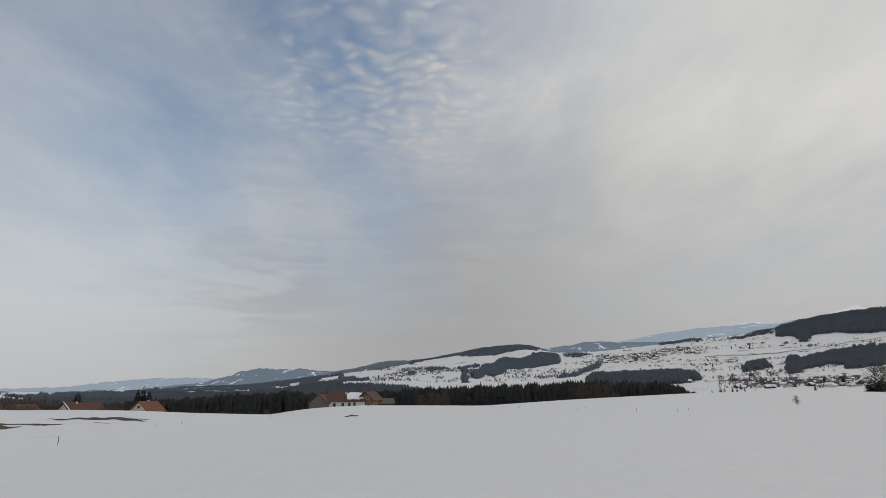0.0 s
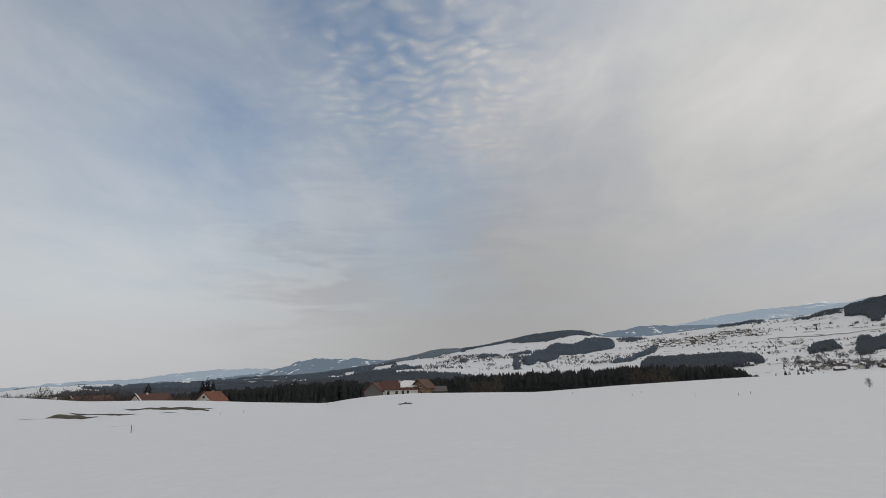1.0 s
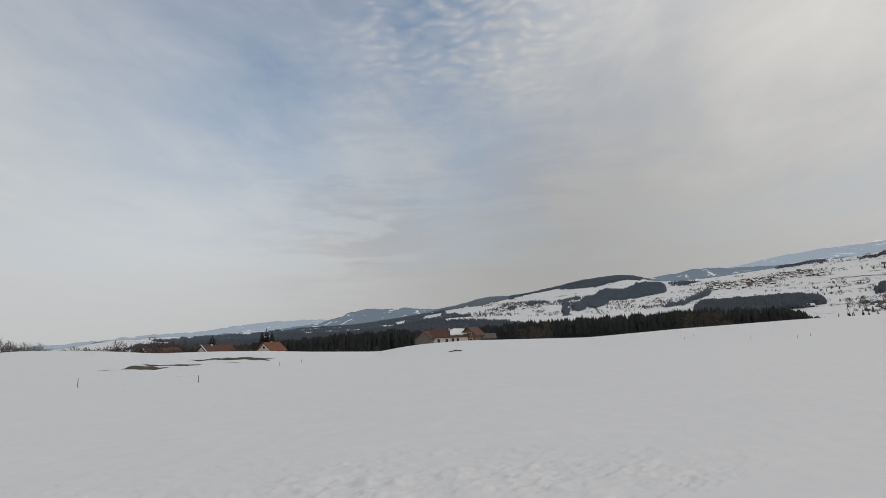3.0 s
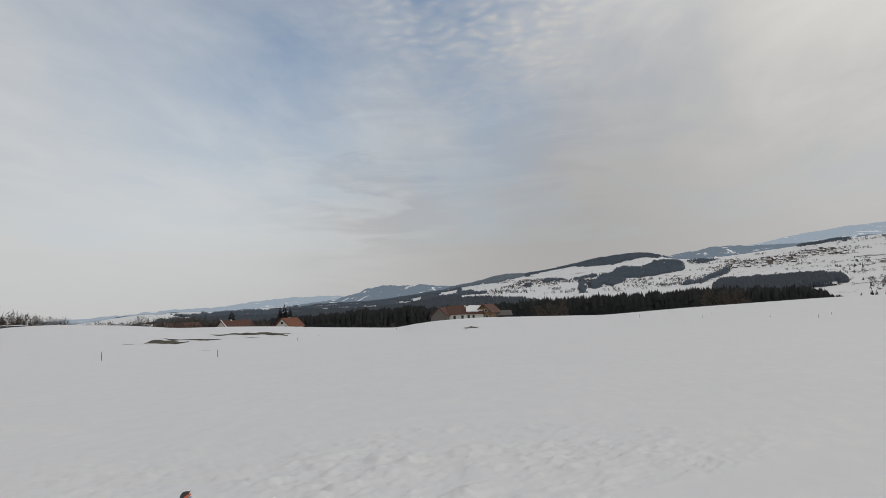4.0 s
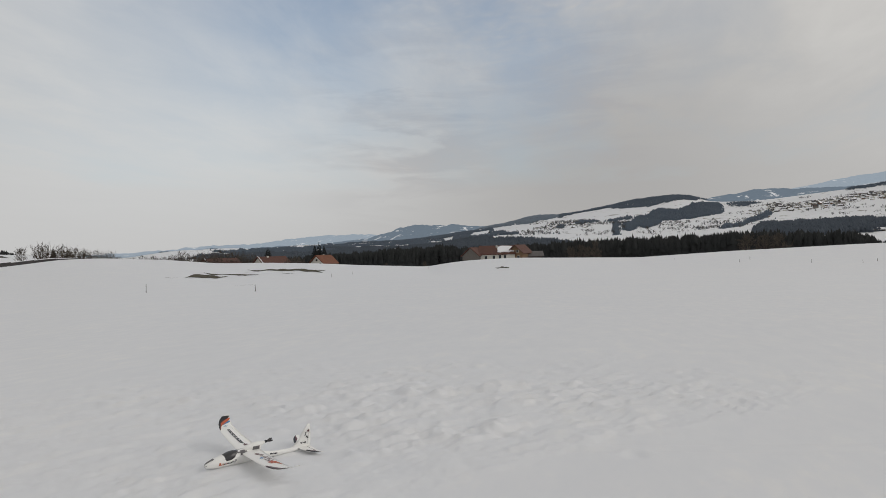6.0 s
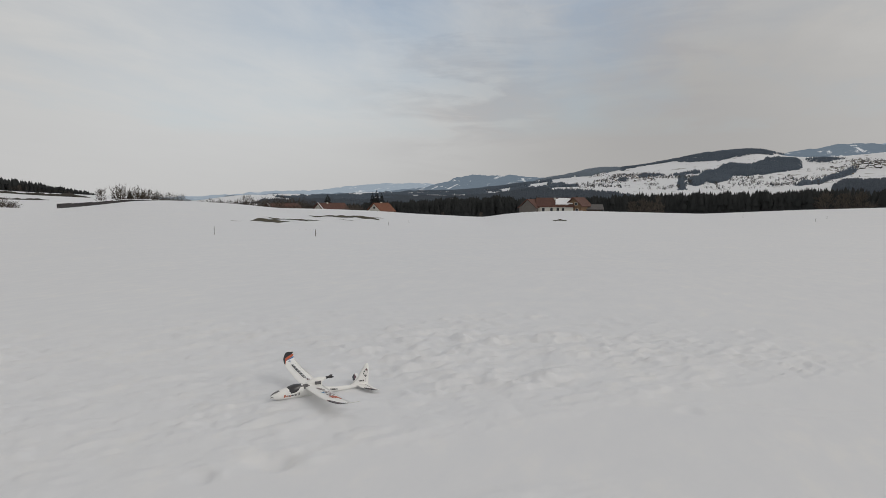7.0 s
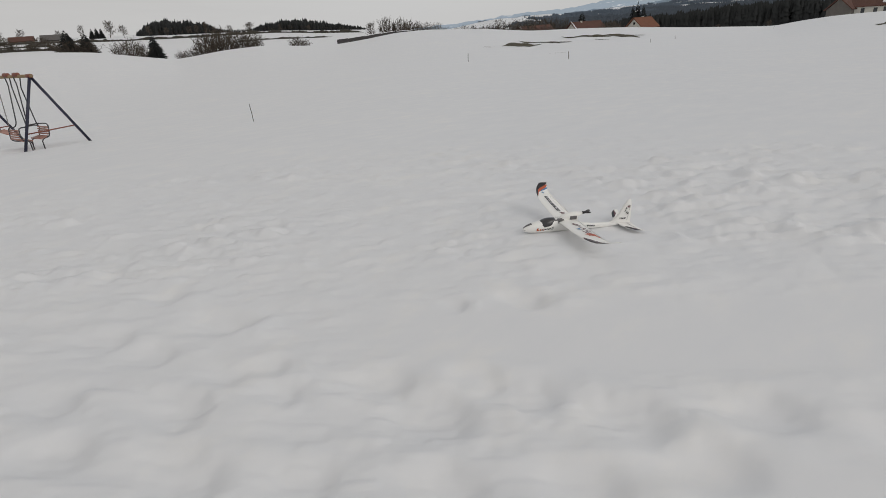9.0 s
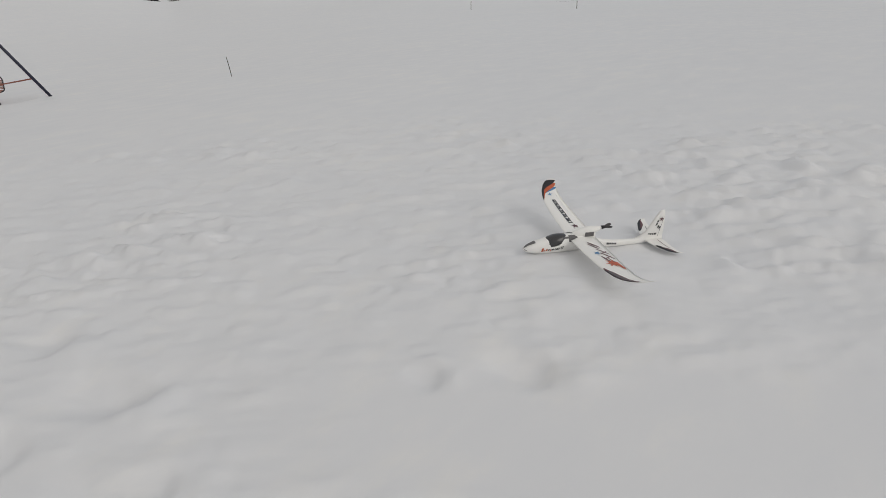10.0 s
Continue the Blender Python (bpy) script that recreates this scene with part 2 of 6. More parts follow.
def from_bm(name, bm, mat, smooth=False):
    me = bpy.data.meshes.new(name)
    bmesh.ops.recalc_face_normals(bm, faces=bm.faces)
    bm.to_mesh(me)
    bm.free()
    me.materials.append(mat)
    if smooth:
        me.shade_smooth()
    return me


def part(name, data, parent, label="", m=None):
    ob = new(name, data)
    ob.parent = parent
    if m is not None:
        ob.matrix_basis = m
    return tagged(ob, label) if label else ob


def add_box(bm, lo, hi, bevel=0.0):
    r = bmesh.ops.create_cube(bm, size=1.0)["verts"]
    lo, hi = Vector(lo), Vector(hi)
    for v in r:
        v.co = Vector([lo[i] + (v.co[i] + 0.5) * (hi[i] - lo[i]) for i in range(3)])
    if bevel:
        edges = list({e for v in r for e in v.link_edges})
        bmesh.ops.bevel(bm, geom=edges, offset=bevel, segments=1, affect="EDGES")
    return bm


def box(name, lo, hi, mat, bevel=0.0):
    return from_bm(name, add_box(bmesh.new(), lo, hi, bevel), mat)


def tube(name, points, radius, mat, sides=8, taper=1.0):
    """A round bar through points, as one mesh."""
    pts = [Vector(p) for p in points]
    verts, faces = [], []
    side = None
    for i, p in enumerate(pts):
        d = (pts[min(i + 1, len(pts) - 1)] - pts[max(i - 1, 0)]).normalized()
        ref = Vector((0, 0, 1)) if abs(d.z) < 0.95 else Vector((1, 0, 0))
        side = d.cross(ref).normalized() if side is None else (side - d * side.dot(d)).normalized()
        other = d.cross(side)
        r = radius * (1 + (taper - 1) * i / max(1, len(pts) - 1))
        for k in range(sides):
            a = 2 * math.pi * k / sides
            verts.append(p + r * (math.cos(a) * side + math.sin(a) * other))
    for i in range(len(pts) - 1):
        for k in range(sides):
            a, b = i * sides + k, i * sides + (k + 1) % sides
            faces.append((a, b, b + sides, a + sides))
    faces.append(tuple(range(sides - 1, -1, -1)))
    faces.append(tuple(range((len(pts) - 1) * sides, len(pts) * sides)))
    return mesh_of(name, verts, faces, mat, True)


def bend(points, radius=0.08, steps=4):
    """Round the inner corners of a line of points."""
    pts = [Vector(p) for p in points]
    out = [pts[0]]
    for a, b, c in zip(pts, pts[1:], pts[2:]):
        r = min(radius, (b - a).length * 0.45, (c - b).length * 0.45)
        p, q = b + (a - b).normalized() * r, b + (c - b).normalized() * r
        for i in range(steps + 1):
            t = i / steps
            out.append((1 - t) ** 2 * p + 2 * t * (1 - t) * b + t * t * q)
    out.append(pts[-1])
    return out


# ---- the lie of the land ----
EYE = 1.72
CX, CY = 2.9, -3.9


def lattice(ix, iy, seed):
    h = (ix * 374761393 + iy * 668265263 + seed * 1442695041) & 0xFFFFFFFF
    h = ((h ^ (h >> 13)) * 1274126177) & 0xFFFFFFFF
    return ((h ^ (h >> 16)) & 0xFFFF) / 32767.5 - 1.0


def vnoise(x, y, seed=0):
    x, y = np.asarray(x, float), np.asarray(y, float)
    ix, iy = np.floor(x).astype(np.int64), np.floor(y).astype(np.int64)
    fx, fy = x - ix, y - iy
    fx, fy = fx * fx * fx * (fx * (fx * 6 - 15) + 10), fy * fy * fy * (fy * (fy * 6 - 15) + 10)
    a, b = lattice(ix, iy, seed), lattice(ix + 1, iy, seed)
    c, d = lattice(ix, iy + 1, seed), lattice(ix + 1, iy + 1, seed)
    return (a + (b - a) * fx) * (1 - fy) + (c + (d - c) * fx) * fy


def fbm(x, y, seed=0, octaves=4, gain=0.5):
    total, amp = 0.0, 1.0
    for k in range(octaves):
        total = total + amp * vnoise(x * 2 ** k + 17.3 * k, y * 2 ** k - 9.1 * k, seed + k)
        amp *= gain
    return total


def sstep(a, b, x):
    """0 at a, 1 at b, with soft ends."""
    t = np.clip((x - a) / (b - a), 0, 1)
    return t * t * (3 - 2 * t)


# heights of rises, in degrees above the level, by bearing (to the left of +y)
CREST = [(-180, 0), (-60, -0.4), (-37, -0.5), (-30.7, -0.23), (-21.8, -0.45), (-11.7, -0.88), (-4, -1.31), (2.5, -1.2), (7.9, -1.1), (12.2, -1.25),
         (14.7, -1.5), (16.3, -1.78), (22.9, -1.46), (27.5, -1.14), (32, -0.95), (36.5, -0.86), (40.6, -0.42), (46, -0.1), (48.9, -0.16), (52, -0.55),
         (54.6, -0.8), (58, -0.68), (61.5, -0.42), (64.6, -0.57), (68.6, -1.02), (71.8, -0.48), (74.6, 0.04), (77.7, 0.28), (83, 0.32), (95, 0.35), (180, 0)]
RISE_420 = [(-180, 0.3), (-60, -1.2), (-38, -1.5), (-26, -1.8), (-23, -2.2), (27, -2.2), (35, -2.0), (44, -1.5), (50, -0.1), (52, 0.1), (56, 0.3), (60, 0.6), (66, 0.65), (72, 0.7), (80, 1.0), (95, 0.9), (180, 0.3)]
RISE_650 = [(-180, 0.6), (-60, -0.6), (-38, -0.7), (-27, -0.6), (-24, -1.2), (0, -1.5), (20, -1.4), (35, -1.2), (44, -0.8), (50, 0.15), (52, 0.4), (56, 0.6), (60, 0.85), (67, 1.05), (72, 1.2), (80, 1.4), (95, 1.2), (180, 0.6)]
RISE_900 = [(-180, 0.4), (-38, 0.1), (-30, 0.15), (-25, 0.0), (-20, -0.5), (0, -0.5), (10, -0.4), (20, -0.8), (35, -0.7), (44, -0.3), (50, 0.1), (56, 0.4), (66, 0.7), (95, 0.8), (180, 0.4)]
RISE_1300 = [(-180, 0.6), (-38, 1.0), (-30, 0.9), (-24, 0.8), (-14, 0.9), (-5, 0.75), (2, 0.8), (8, 0.85), (12, 0.7), (16, 0.2), (22, -0.1), (30, -0.2), (36, 0.0), (38, 0.33), (39.5, 0.30), (41.5, 0.02), (44, -0.4), (50, 0.1), (95, 0.6), (180, 0.6)]
RISE_2000 = [(-180, 0.9), (-60, 2.6), (-38, 3.0), (-30, 2.6), (-24, 2.5), (-18, 2.3), (-12, 2.3), (-5, 2.2), (1, 2.1), (6, 1.7), (10, 1.4), (14, 0.9), (20, 0.5), (28, 0.4), (36, 0.35), (40, 0.1), (44, -0.3), (50, 0.1), (95, 0.5), (180, 0.9)]
RISE_2800 = [(-180, 1), (-60, 5.6), (-38, 5.85), (-34, 5.5), (-30.6, 4.95), (-27, 4.6), (-24, 4.5), (-20, 4.15), (-14, 3.62), (-11.5, 3.45), (-10, 3.65), (-8.6, 4.15), (-7.2, 4.36), (-5.4, 4.27), (-3.7, 4.06), (-1.9, 3.86),
           (0, 3.56), (3, 3.1), (5.8, 2.92), (8, 2.36), (10, 1.95), (14, 1.35), (20, 0.85), (28, 0.6), (36, 0.4), (40, 0.1), (44, -0.3), (60, 0.0), (95, 0.4), (180, 1)]
RISES = {420: RISE_420, 650: RISE_650, 900: RISE_900, 1300: RISE_1300, 2000: RISE_2000, 2800: RISE_2800}
RANGE_NEAR = [(-60, 4.8), (-30, 4.6), (-19, 4.2), (-17.4, 4.42), (-16.6, 4.28), (-15.6, 4.54), (-13.9, 4.5), (-12.9, 4.24), (-11.2, 4.18), (-10, 3.8), (-5, 3.5), (0, 3.0), (5, 2.6), (8, 2.3), (10, 2.12), (14.4, 2.36), (16, 2.4), (17.4, 2.49),
              (19.5, 2.03), (20.9, 1.5), (23, 1.1), (27, 0.7), (33, 0.5), (35.5, 0.38), (37.3, 0.62), (38.3, 0.4), (39.6, 0.0), (44, -0.2), (60, -0.3)]
RANGE_FAR = [(-60, 5.6), (-38, 5.75), (-31.3, 5.5), (-30.2, 5.22), (-28.6, 5.5), (-26.4, 5.38), (-24.4, 5.34), (-22.8, 5.16), (-21.1, 5.0), (-19.4, 4.75), (-18.2, 4.5), (-17, 4.42), (-15, 4.3), (-10, 3.8), (0, 2.6), (10, 1.8), (20, 1.5), (22.8, 1.6),
             (26.5, 1.56), (29.5, 1.33), (32.7, 0.92), (37, 0.78), (40.5, 0.5), (44, 0.22), (60, 0.0)]
ALPS = [(-60, 6.1), (-40, 6.0), (-37.2, 5.95), (-36.4, 6.25), (-35.6, 6.45), (-34.6, 5.9), (-33, 5.5), (-31.5, 5.2), (-29.8, 5.4), (-28.8, 5.84), (-28.0, 5.4), (-25, 5.0), (-20, 4.3), (0, 2), (60, -0.4)]


SMOOTHED = {}


def table(rows, az):
    """Values by bearing, with the corners rounded off."""
    if id(rows) not in SMOOTHED:
        fine = np.arange(-184, 184.01, 0.2)
        flat = np.interp(fine, [a for a, _ in rows], [e for _, e in rows])
        k = np.exp(-0.5 * (np.arange(-12, 13) * 0.2 / 0.6) ** 2)
        SMOOTHED[id(rows)] = (fine[12:-12], np.convolve(flat, k / k.sum(), "valid"), rows)
    return np.interp(az, SMOOTHED[id(rows)][0], SMOOTHED[id(rows)][1])


def rise(az, r):
    """Degrees above the level at which the land at range r lies, past the meadow's crest."""
    crest = table(CREST, az)
    fold = sstep(45, 51, az)
    rows = [crest, crest - 0.12, (crest - 0.75) * (1 - fold) + (crest - 0.15) * fold]
    radii = [150.0, 162.0, 245.0]
    for radius, t in RISES.items():
        radii.append(float(radius))
        rows.append(table(t, az))
    rows += [rows[-1] - 0.7, rows[-1] * 0 - 1.2]
    radii += [3150.0, 5200.0]
    lr, out = np.log(np.maximum(r, 150.0)), rows[-1]
    for k in range(len(radii) - 2, -1, -1):
        a, b = math.log(radii[k]), math.log(radii[k + 1])
        t = np.clip((lr - a) / (b - a), 0, 1)
        out = np.where(lr <= b, rows[k] * (1 - t) + rows[k + 1] * t, out)
    return out


# hollows trodden in the snow: place and length
PRINTS = [(-0.57, -3.12, 0.34), (-0.08, -3.21, 0.34), (0.53, -2.89, 0.36), (0.88, -2.58, 0.30), (1.36, -2.24, 0.32), (1.74, -1.88, 0.30), (2.04, -1.48, 0.34), (0.04, -2.73, 0.34),
          (0.30, -2.34, 0.20), (0.04, -2.26, 0.22), (-0.07, -2.44, 0.24), (0.62, -1.94, 0.30), (0.98, -1.64, 0.24), (1.00, -1.96, 0.40), (1.22, -1.58, 0.34), (1.70, -1.44, 0.36), (2.08, -1.03, 0.36),
          (2.62, -0.84, 0.32), (-0.66, -2.20, 0.34), (-0.55, -2.10, 0.18), (-1.36, -2.26, 0.30), (-0.62, -2.62, 0.30), (-1.05, -2.72, 0.34), (0.66, -0.83, 0.26), (3.26, 1.18, 0.16), (0.36, -1.16, 0.13)]


def land(x, y, fine=True):
    """Height of the ground."""
    x, y = np.asarray(x, float), np.asarray(y, float)
    dx, dy = x - CX, y - CY
    r = np.hypot(dx, dy)
    az = np.degrees(np.arctan2(-dx, dy))
    fall = -(0.030 + 0.014 * sstep(45, 75, az) * sstep(120, 90, az)) * ((np.sqrt((r - 8) ** 2 + 9) + (r - 8)) / 2 - 0.26)
    top = EYE + 150 * np.tan(np.radians(table(CREST, az)))
    w = sstep(60, 150, r)
    z = fall * (1 - w) + top * w
    far = EYE + r * np.tan(np.radians(rise(az, r)))
    rough = np.clip((r - 600) / 1500, 0, 1)
    far = far + rough * (10 * fbm(x / 420, y / 420, 5, 3))
    z = np.where(r > 150, far, z)
    if fine:
        c, s = math.cos(radians(-42)), math.sin(radians(-42))
        u, v = x * c - y * s, x * s + y * c
        ahead = sstep(-70, -46, az) * sstep(124, 98, az)
        near = ahead * (sstep(11.5, 6.5, r) + 0.04 * sstep(30, 10, r))
        # a plain strip between the trodden snow and the drifts, drifts in loose flocks
        calm = 1 - 0.95 * sstep(-1.3, -0.6, u + 0.25 * vnoise(v / 0.3, u / 0.6, 51)) * sstep(-1.98, -1.8, v) * sstep(-0.98, -1.22, v + 0.1 * vnoise(u / 0.4, v, 52))
        calm = calm * (1 - 0.85 * sstep(-2.1, -2.6, v) * sstep(-0.6, 0.3, u))
        calm = calm * (1 - 0.9 * sstep(1.2, 2.0, u) * sstep(-0.85, -1.2, v))
        flock = 0.50 + 0.50 * sstep(-0.40, 0.40, fbm(u / 1.3, v / 0.7, 40, 2))
        wob = 0.30 * vnoise(u / 0.5, v / 0.3, 53)
        drift = 0.85 * np.maximum(vnoise(u / 0.34 + wob, v / 0.16 + wob, 11), 0) ** 1.6 + 0.85 * np.maximum(vnoise(u / 0.22 + 5, v / 0.10 + wob, 12), 0) ** 1.6 + 0.55 * np.maximum(vnoise(u / 0.14, v / 0.052, 14), 0) + 0.15 * vnoise(u / 0.06, v / 0.035, 15)
        trod = sstep(-0.6, -1.3, u) * sstep(-0.2, -1.1, v)
        z = z + near * calm * (0.025 * flock * (1 - 0.3 * trod) * (1 + 1.1 * sstep(3.2, 5.0, r)) * drift + trod * 0.015 * vnoise(u / 0.36 + wob, v / 0.22, 17))
        z = z + ahead * np.exp(-(r / 14) ** 2) * (0.010 * fbm(u / 0.95, v / 0.75, 13, 2) * calm + 0.016 * vnoise(x / 2.1, y / 2.1, 21))
        z = z + np.exp(-(r / 60) ** 2) * 0.05 * vnoise(x / 6, y / 6, 31)
        blur = 1 + 0.20 * fbm(x / 0.16, y / 0.16, 45, 2)
        for k, (px, py, size) in enumerate(PRINTS):
            # a boot dragged in: it deepens along its length and ends in a steep wall
            t = radians(40 + 14 * math.sin(k * 2.4))
            ct, st = math.cos(t), math.sin(t)
            a, b = ((x - px) * ct + (y - py) * st) / (size * 0.62), (-(x - px) * st + (y - py) * ct) / (size * 0.26 + 0.04)
            e = np.where(a > 0, 1.7 * a, 0.85 * a)
            q = e * e + (b + 0.25 * a) ** 2 * blur
            deep = np.exp(-q * (0.5 + 0.5 * q))
            z = z - (0.155 * size + 0.006 * math.sin(k * 3.1)) * deep + 0.012 * np.exp(-(((a - 1.35) / 0.45) ** 2 + (b / 0.9) ** 2)) + 0.010 * np.exp(-((a / 0.9) ** 2 + ((b - 1.5) / 0.5) ** 2))
        # snow kicked hollow below the swing's seats
        for px, py, long in ((-13.75, -0.75, 0.5), (-13.6, -0.25, 0.3), (-15.3, -0.95, 0.5)):
            z = z - 0.09 * np.exp(-((((x - px) * 0.96 + (y - py) * 0.27) / (long * 0.6)) ** 2 + (((y - py) * 0.96 - (x - px) * 0.27) / long) ** 2))
        # a scuff in the crust, and a faint old ski track
        z = z + ahead * (0.05 * np.exp(-(((x - 1.98) / 0.10) ** 2 + ((y - 1.52) / 0.05) ** 2)) - 0.05 * np.exp(-(((x - 2.06) / 0.09) ** 2 + ((y - 1.42) / 0.06) ** 2)))
        rut = np.abs(0.24 * (x - 3.2) - 0.971 * (y - 1.35) + 0.05 * vnoise(x / 1.1, y * 0, 55))
        z = z - 0.012 * ahead * np.exp(-((rut - 0.09) / 0.045) ** 2) * sstep(1.5, 3.0, x) * sstep(9, 5, x)
        pa, pb = (x - 0.27) * 0.545 + (y - 0.42) * 0.839, (x - 0.27) * 0.839 - (y - 0.42) * 0.545
        bed = np.exp(-((pa / 0.62) ** 4 + (pb / 0.6) ** 4))
        z = z * (1 - 0.8 * bed) + bed * (0.028 - 0.080 * pa)
    return z


def spot(az, r):
    """The ground at a bearing and a range."""
    x, y = CX - r * math.sin(radians(az)), CY + r * math.cos(radians(az))
    return Vector((x, y, float(land(x, y))))


def build_ground():
    az = np.concatenate([np.arange(-180, -46, 2.0), np.arange(-46, 98, 0.2), np.arange(98, 180, 2.0)])
    rr = [0.25]
    while rr[-1] < 4950:
        r = rr[-1]
        rr.append(r * (1.05 if r < 1.1 else 1.0058 if r < 9 else 1.009 if r < 19.5 else 1.03 if r < 140 else 1.008 if r < 165 else 1.03) )
    rr = np.array(rr)
    a, r = np.meshgrid(np.radians(az), rr)
    x, y = CX - r * np.sin(a), CY + r * np.cos(a)
    verts = np.stack([x, y, land(x, y)], -1).reshape(-1, 3)
    na, nr = len(az), len(rr)
    i, j = np.meshgrid(np.arange(nr - 1), np.arange(na), indexing="ij")
    k = (j + 1) % na
    quads = np.stack([i * na + j, (i + 1) * na + j, (i + 1) * na + k, i * na + k], -1).reshape(-1, 4)[:, ::-1]
    hub = len(verts)
    verts = np.vstack([verts, [[CX, CY, float(land(CX, CY))]]])
    caps = np.stack([np.full(na, hub), (np.arange(na) + 1) % na, np.arange(na)], 1)[:, ::-1]
    ob = new("ground", tri_mesh("ground", verts, quads, SNOW, True))
    tagged(ob, "snow-covered meadow with footprints, sloping to a wide valley", "ground", kind="structure")
    cap = part("ground_patch", tri_mesh("ground_patch", verts[np.r_[0:na, hub]], np.where(caps == hub, na, caps), SNOW, True), ob)
    return ob


def build_range(name, rows, radius, mat, label, ripple):
    az = np.arange(-58, 58.01, 0.12)
    steps = [(-0.16, -2.2), (-0.10, -0.9), (-0.05, -0.35), (0.0, 0.0), (0.05, -0.6), (0.09, -2.4)]
    grid = []
    for f, down in steps:
        top = table(rows, az) + ripple * fbm(az * 1.3, az * 0 + radius, 60, 5, 0.55) * (1.0 if down > -1 else 0.3)
        r = radius * (1 + f) + 60 * vnoise(az * 0.4, az * 0 + f * 30, 61)
        a = np.radians(az)
        grid.append(np.stack([CX - r * np.sin(a), CY + r * np.cos(a), EYE + r * np.tan(np.radians(top + down))], -1))
    verts = np.concatenate(grid)
    na = len(az)
    i, j = np.meshgrid(np.arange(len(steps) - 1), np.arange(na - 1), indexing="ij")
    quads = np.stack([i * na + j, i * na + j + 1, (i + 1) * na + j + 1, (i + 1) * na + j], -1).reshape(-1, 4)
    return tagged(new(name, tri_mesh(name, verts, quads, mat, True)), label, "backdrop", kind="structure")


ground = build_ground()
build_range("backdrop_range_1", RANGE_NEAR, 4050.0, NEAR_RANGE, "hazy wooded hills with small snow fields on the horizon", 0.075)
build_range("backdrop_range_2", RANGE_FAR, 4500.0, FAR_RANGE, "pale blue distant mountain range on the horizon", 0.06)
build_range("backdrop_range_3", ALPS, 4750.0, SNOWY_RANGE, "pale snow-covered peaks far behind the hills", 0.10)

# ---- woods ----
def inside(poly, x, y):
    hit = np.zeros(len(x), bool)
    for (x0, y0), (x1, y1) in zip(poly, poly[1:] + poly[:1]):
        if y0 != y1:
            hit ^= ((y0 > y) != (y1 > y)) & (x < (x1 - x0) * (y - y0) / (y1 - y0) + x0)
    return hit


def spruce_shape(sides, tiers, seed, ragged=0.6, blunt=0.8):
    """A unit needle tree of ragged skirts, one above another."""
    rng = np.random.RandomState(seed)
    verts, tris = [], []
    for k in range(tiers):
        base, tip = 0.10 + 0.78 * k / tiers, min(1.0, 0.10 + 0.78 * k / tiers + 1.5 / tiers * 0.75 + 0.12)
        wide = 0.17 * (1 - k / tiers) ** blunt + 0.025
        if k == tiers - 1:
            tip = 1.0
        n0 = len(verts)
        turn = rng.rand() * 6.28
        for i in range(sides):
            a = turn + 2 * math.pi * i / sides
            w = wide * (1 - 0.58 * ragged + ragged * rng.rand())
            verts.append((w * math.cos(a), w * math.sin(a), base - 0.1 * ragged * rng.rand()))
        verts.append((0.01 * rng.randn(), 0.01 * rng.randn(), tip))
        tris += [(n0 + i, n0 + (i + 1) % sides, n0 + sides) for i in range(sides)]
    return np.array(verts), np.array(tris)


def boughs_shape(seed, boughs=640, wide=0.25):
    """A unit needle tree of single drooping boughs, each folded along its middle."""
    rng = np.random.RandomState(seed)
    verts, tris = [], []
    for i in range(boughs):
        h = 0.04 + 0.93 * (1 - math.sqrt(rng.rand()))
        a = rng.rand() * 6.283
        reach = wide * (1 - h) ** 0.8 * (0.62 + 0.5 * rng.rand()) + 0.012
        half, drop = 0.16 + 0.12 * rng.rand(), reach * (0.25 + 0.35 * rng.rand())
        c, s = math.cos(a), math.sin(a)
        c1, s1, c2, s2 = math.cos(a - half), math.sin(a - half), math.cos(a + half), math.sin(a + half)
        n0 = len(verts)
        verts += [(0.15 * reach * c, 0.15 * reach * s, h + 0.03), (0.62 * reach * c1, 0.62 * reach * s1, h - drop * 0.75), (reach * c, reach * s, h - drop * 0.8), (0.62 * reach * c2, 0.62 * reach * s2, h - drop * 0.75)]
        tris += [(n0, n0 + 1, n0 + 2), (n0, n0 + 2, n0 + 3)]
    n0 = len(verts)
    verts += [(0.012, 0, 0.9), (-0.008, 0.01, 0.9), (-0.008, -0.01, 0.9), (0, 0, 1.0)]
    tris += [(n0, n0 + 1, n0 + 3), (n0 + 1, n0 + 2, n0 + 3), (n0 + 2, n0, n0 + 3)]
    return np.array(verts), np.array(tris)


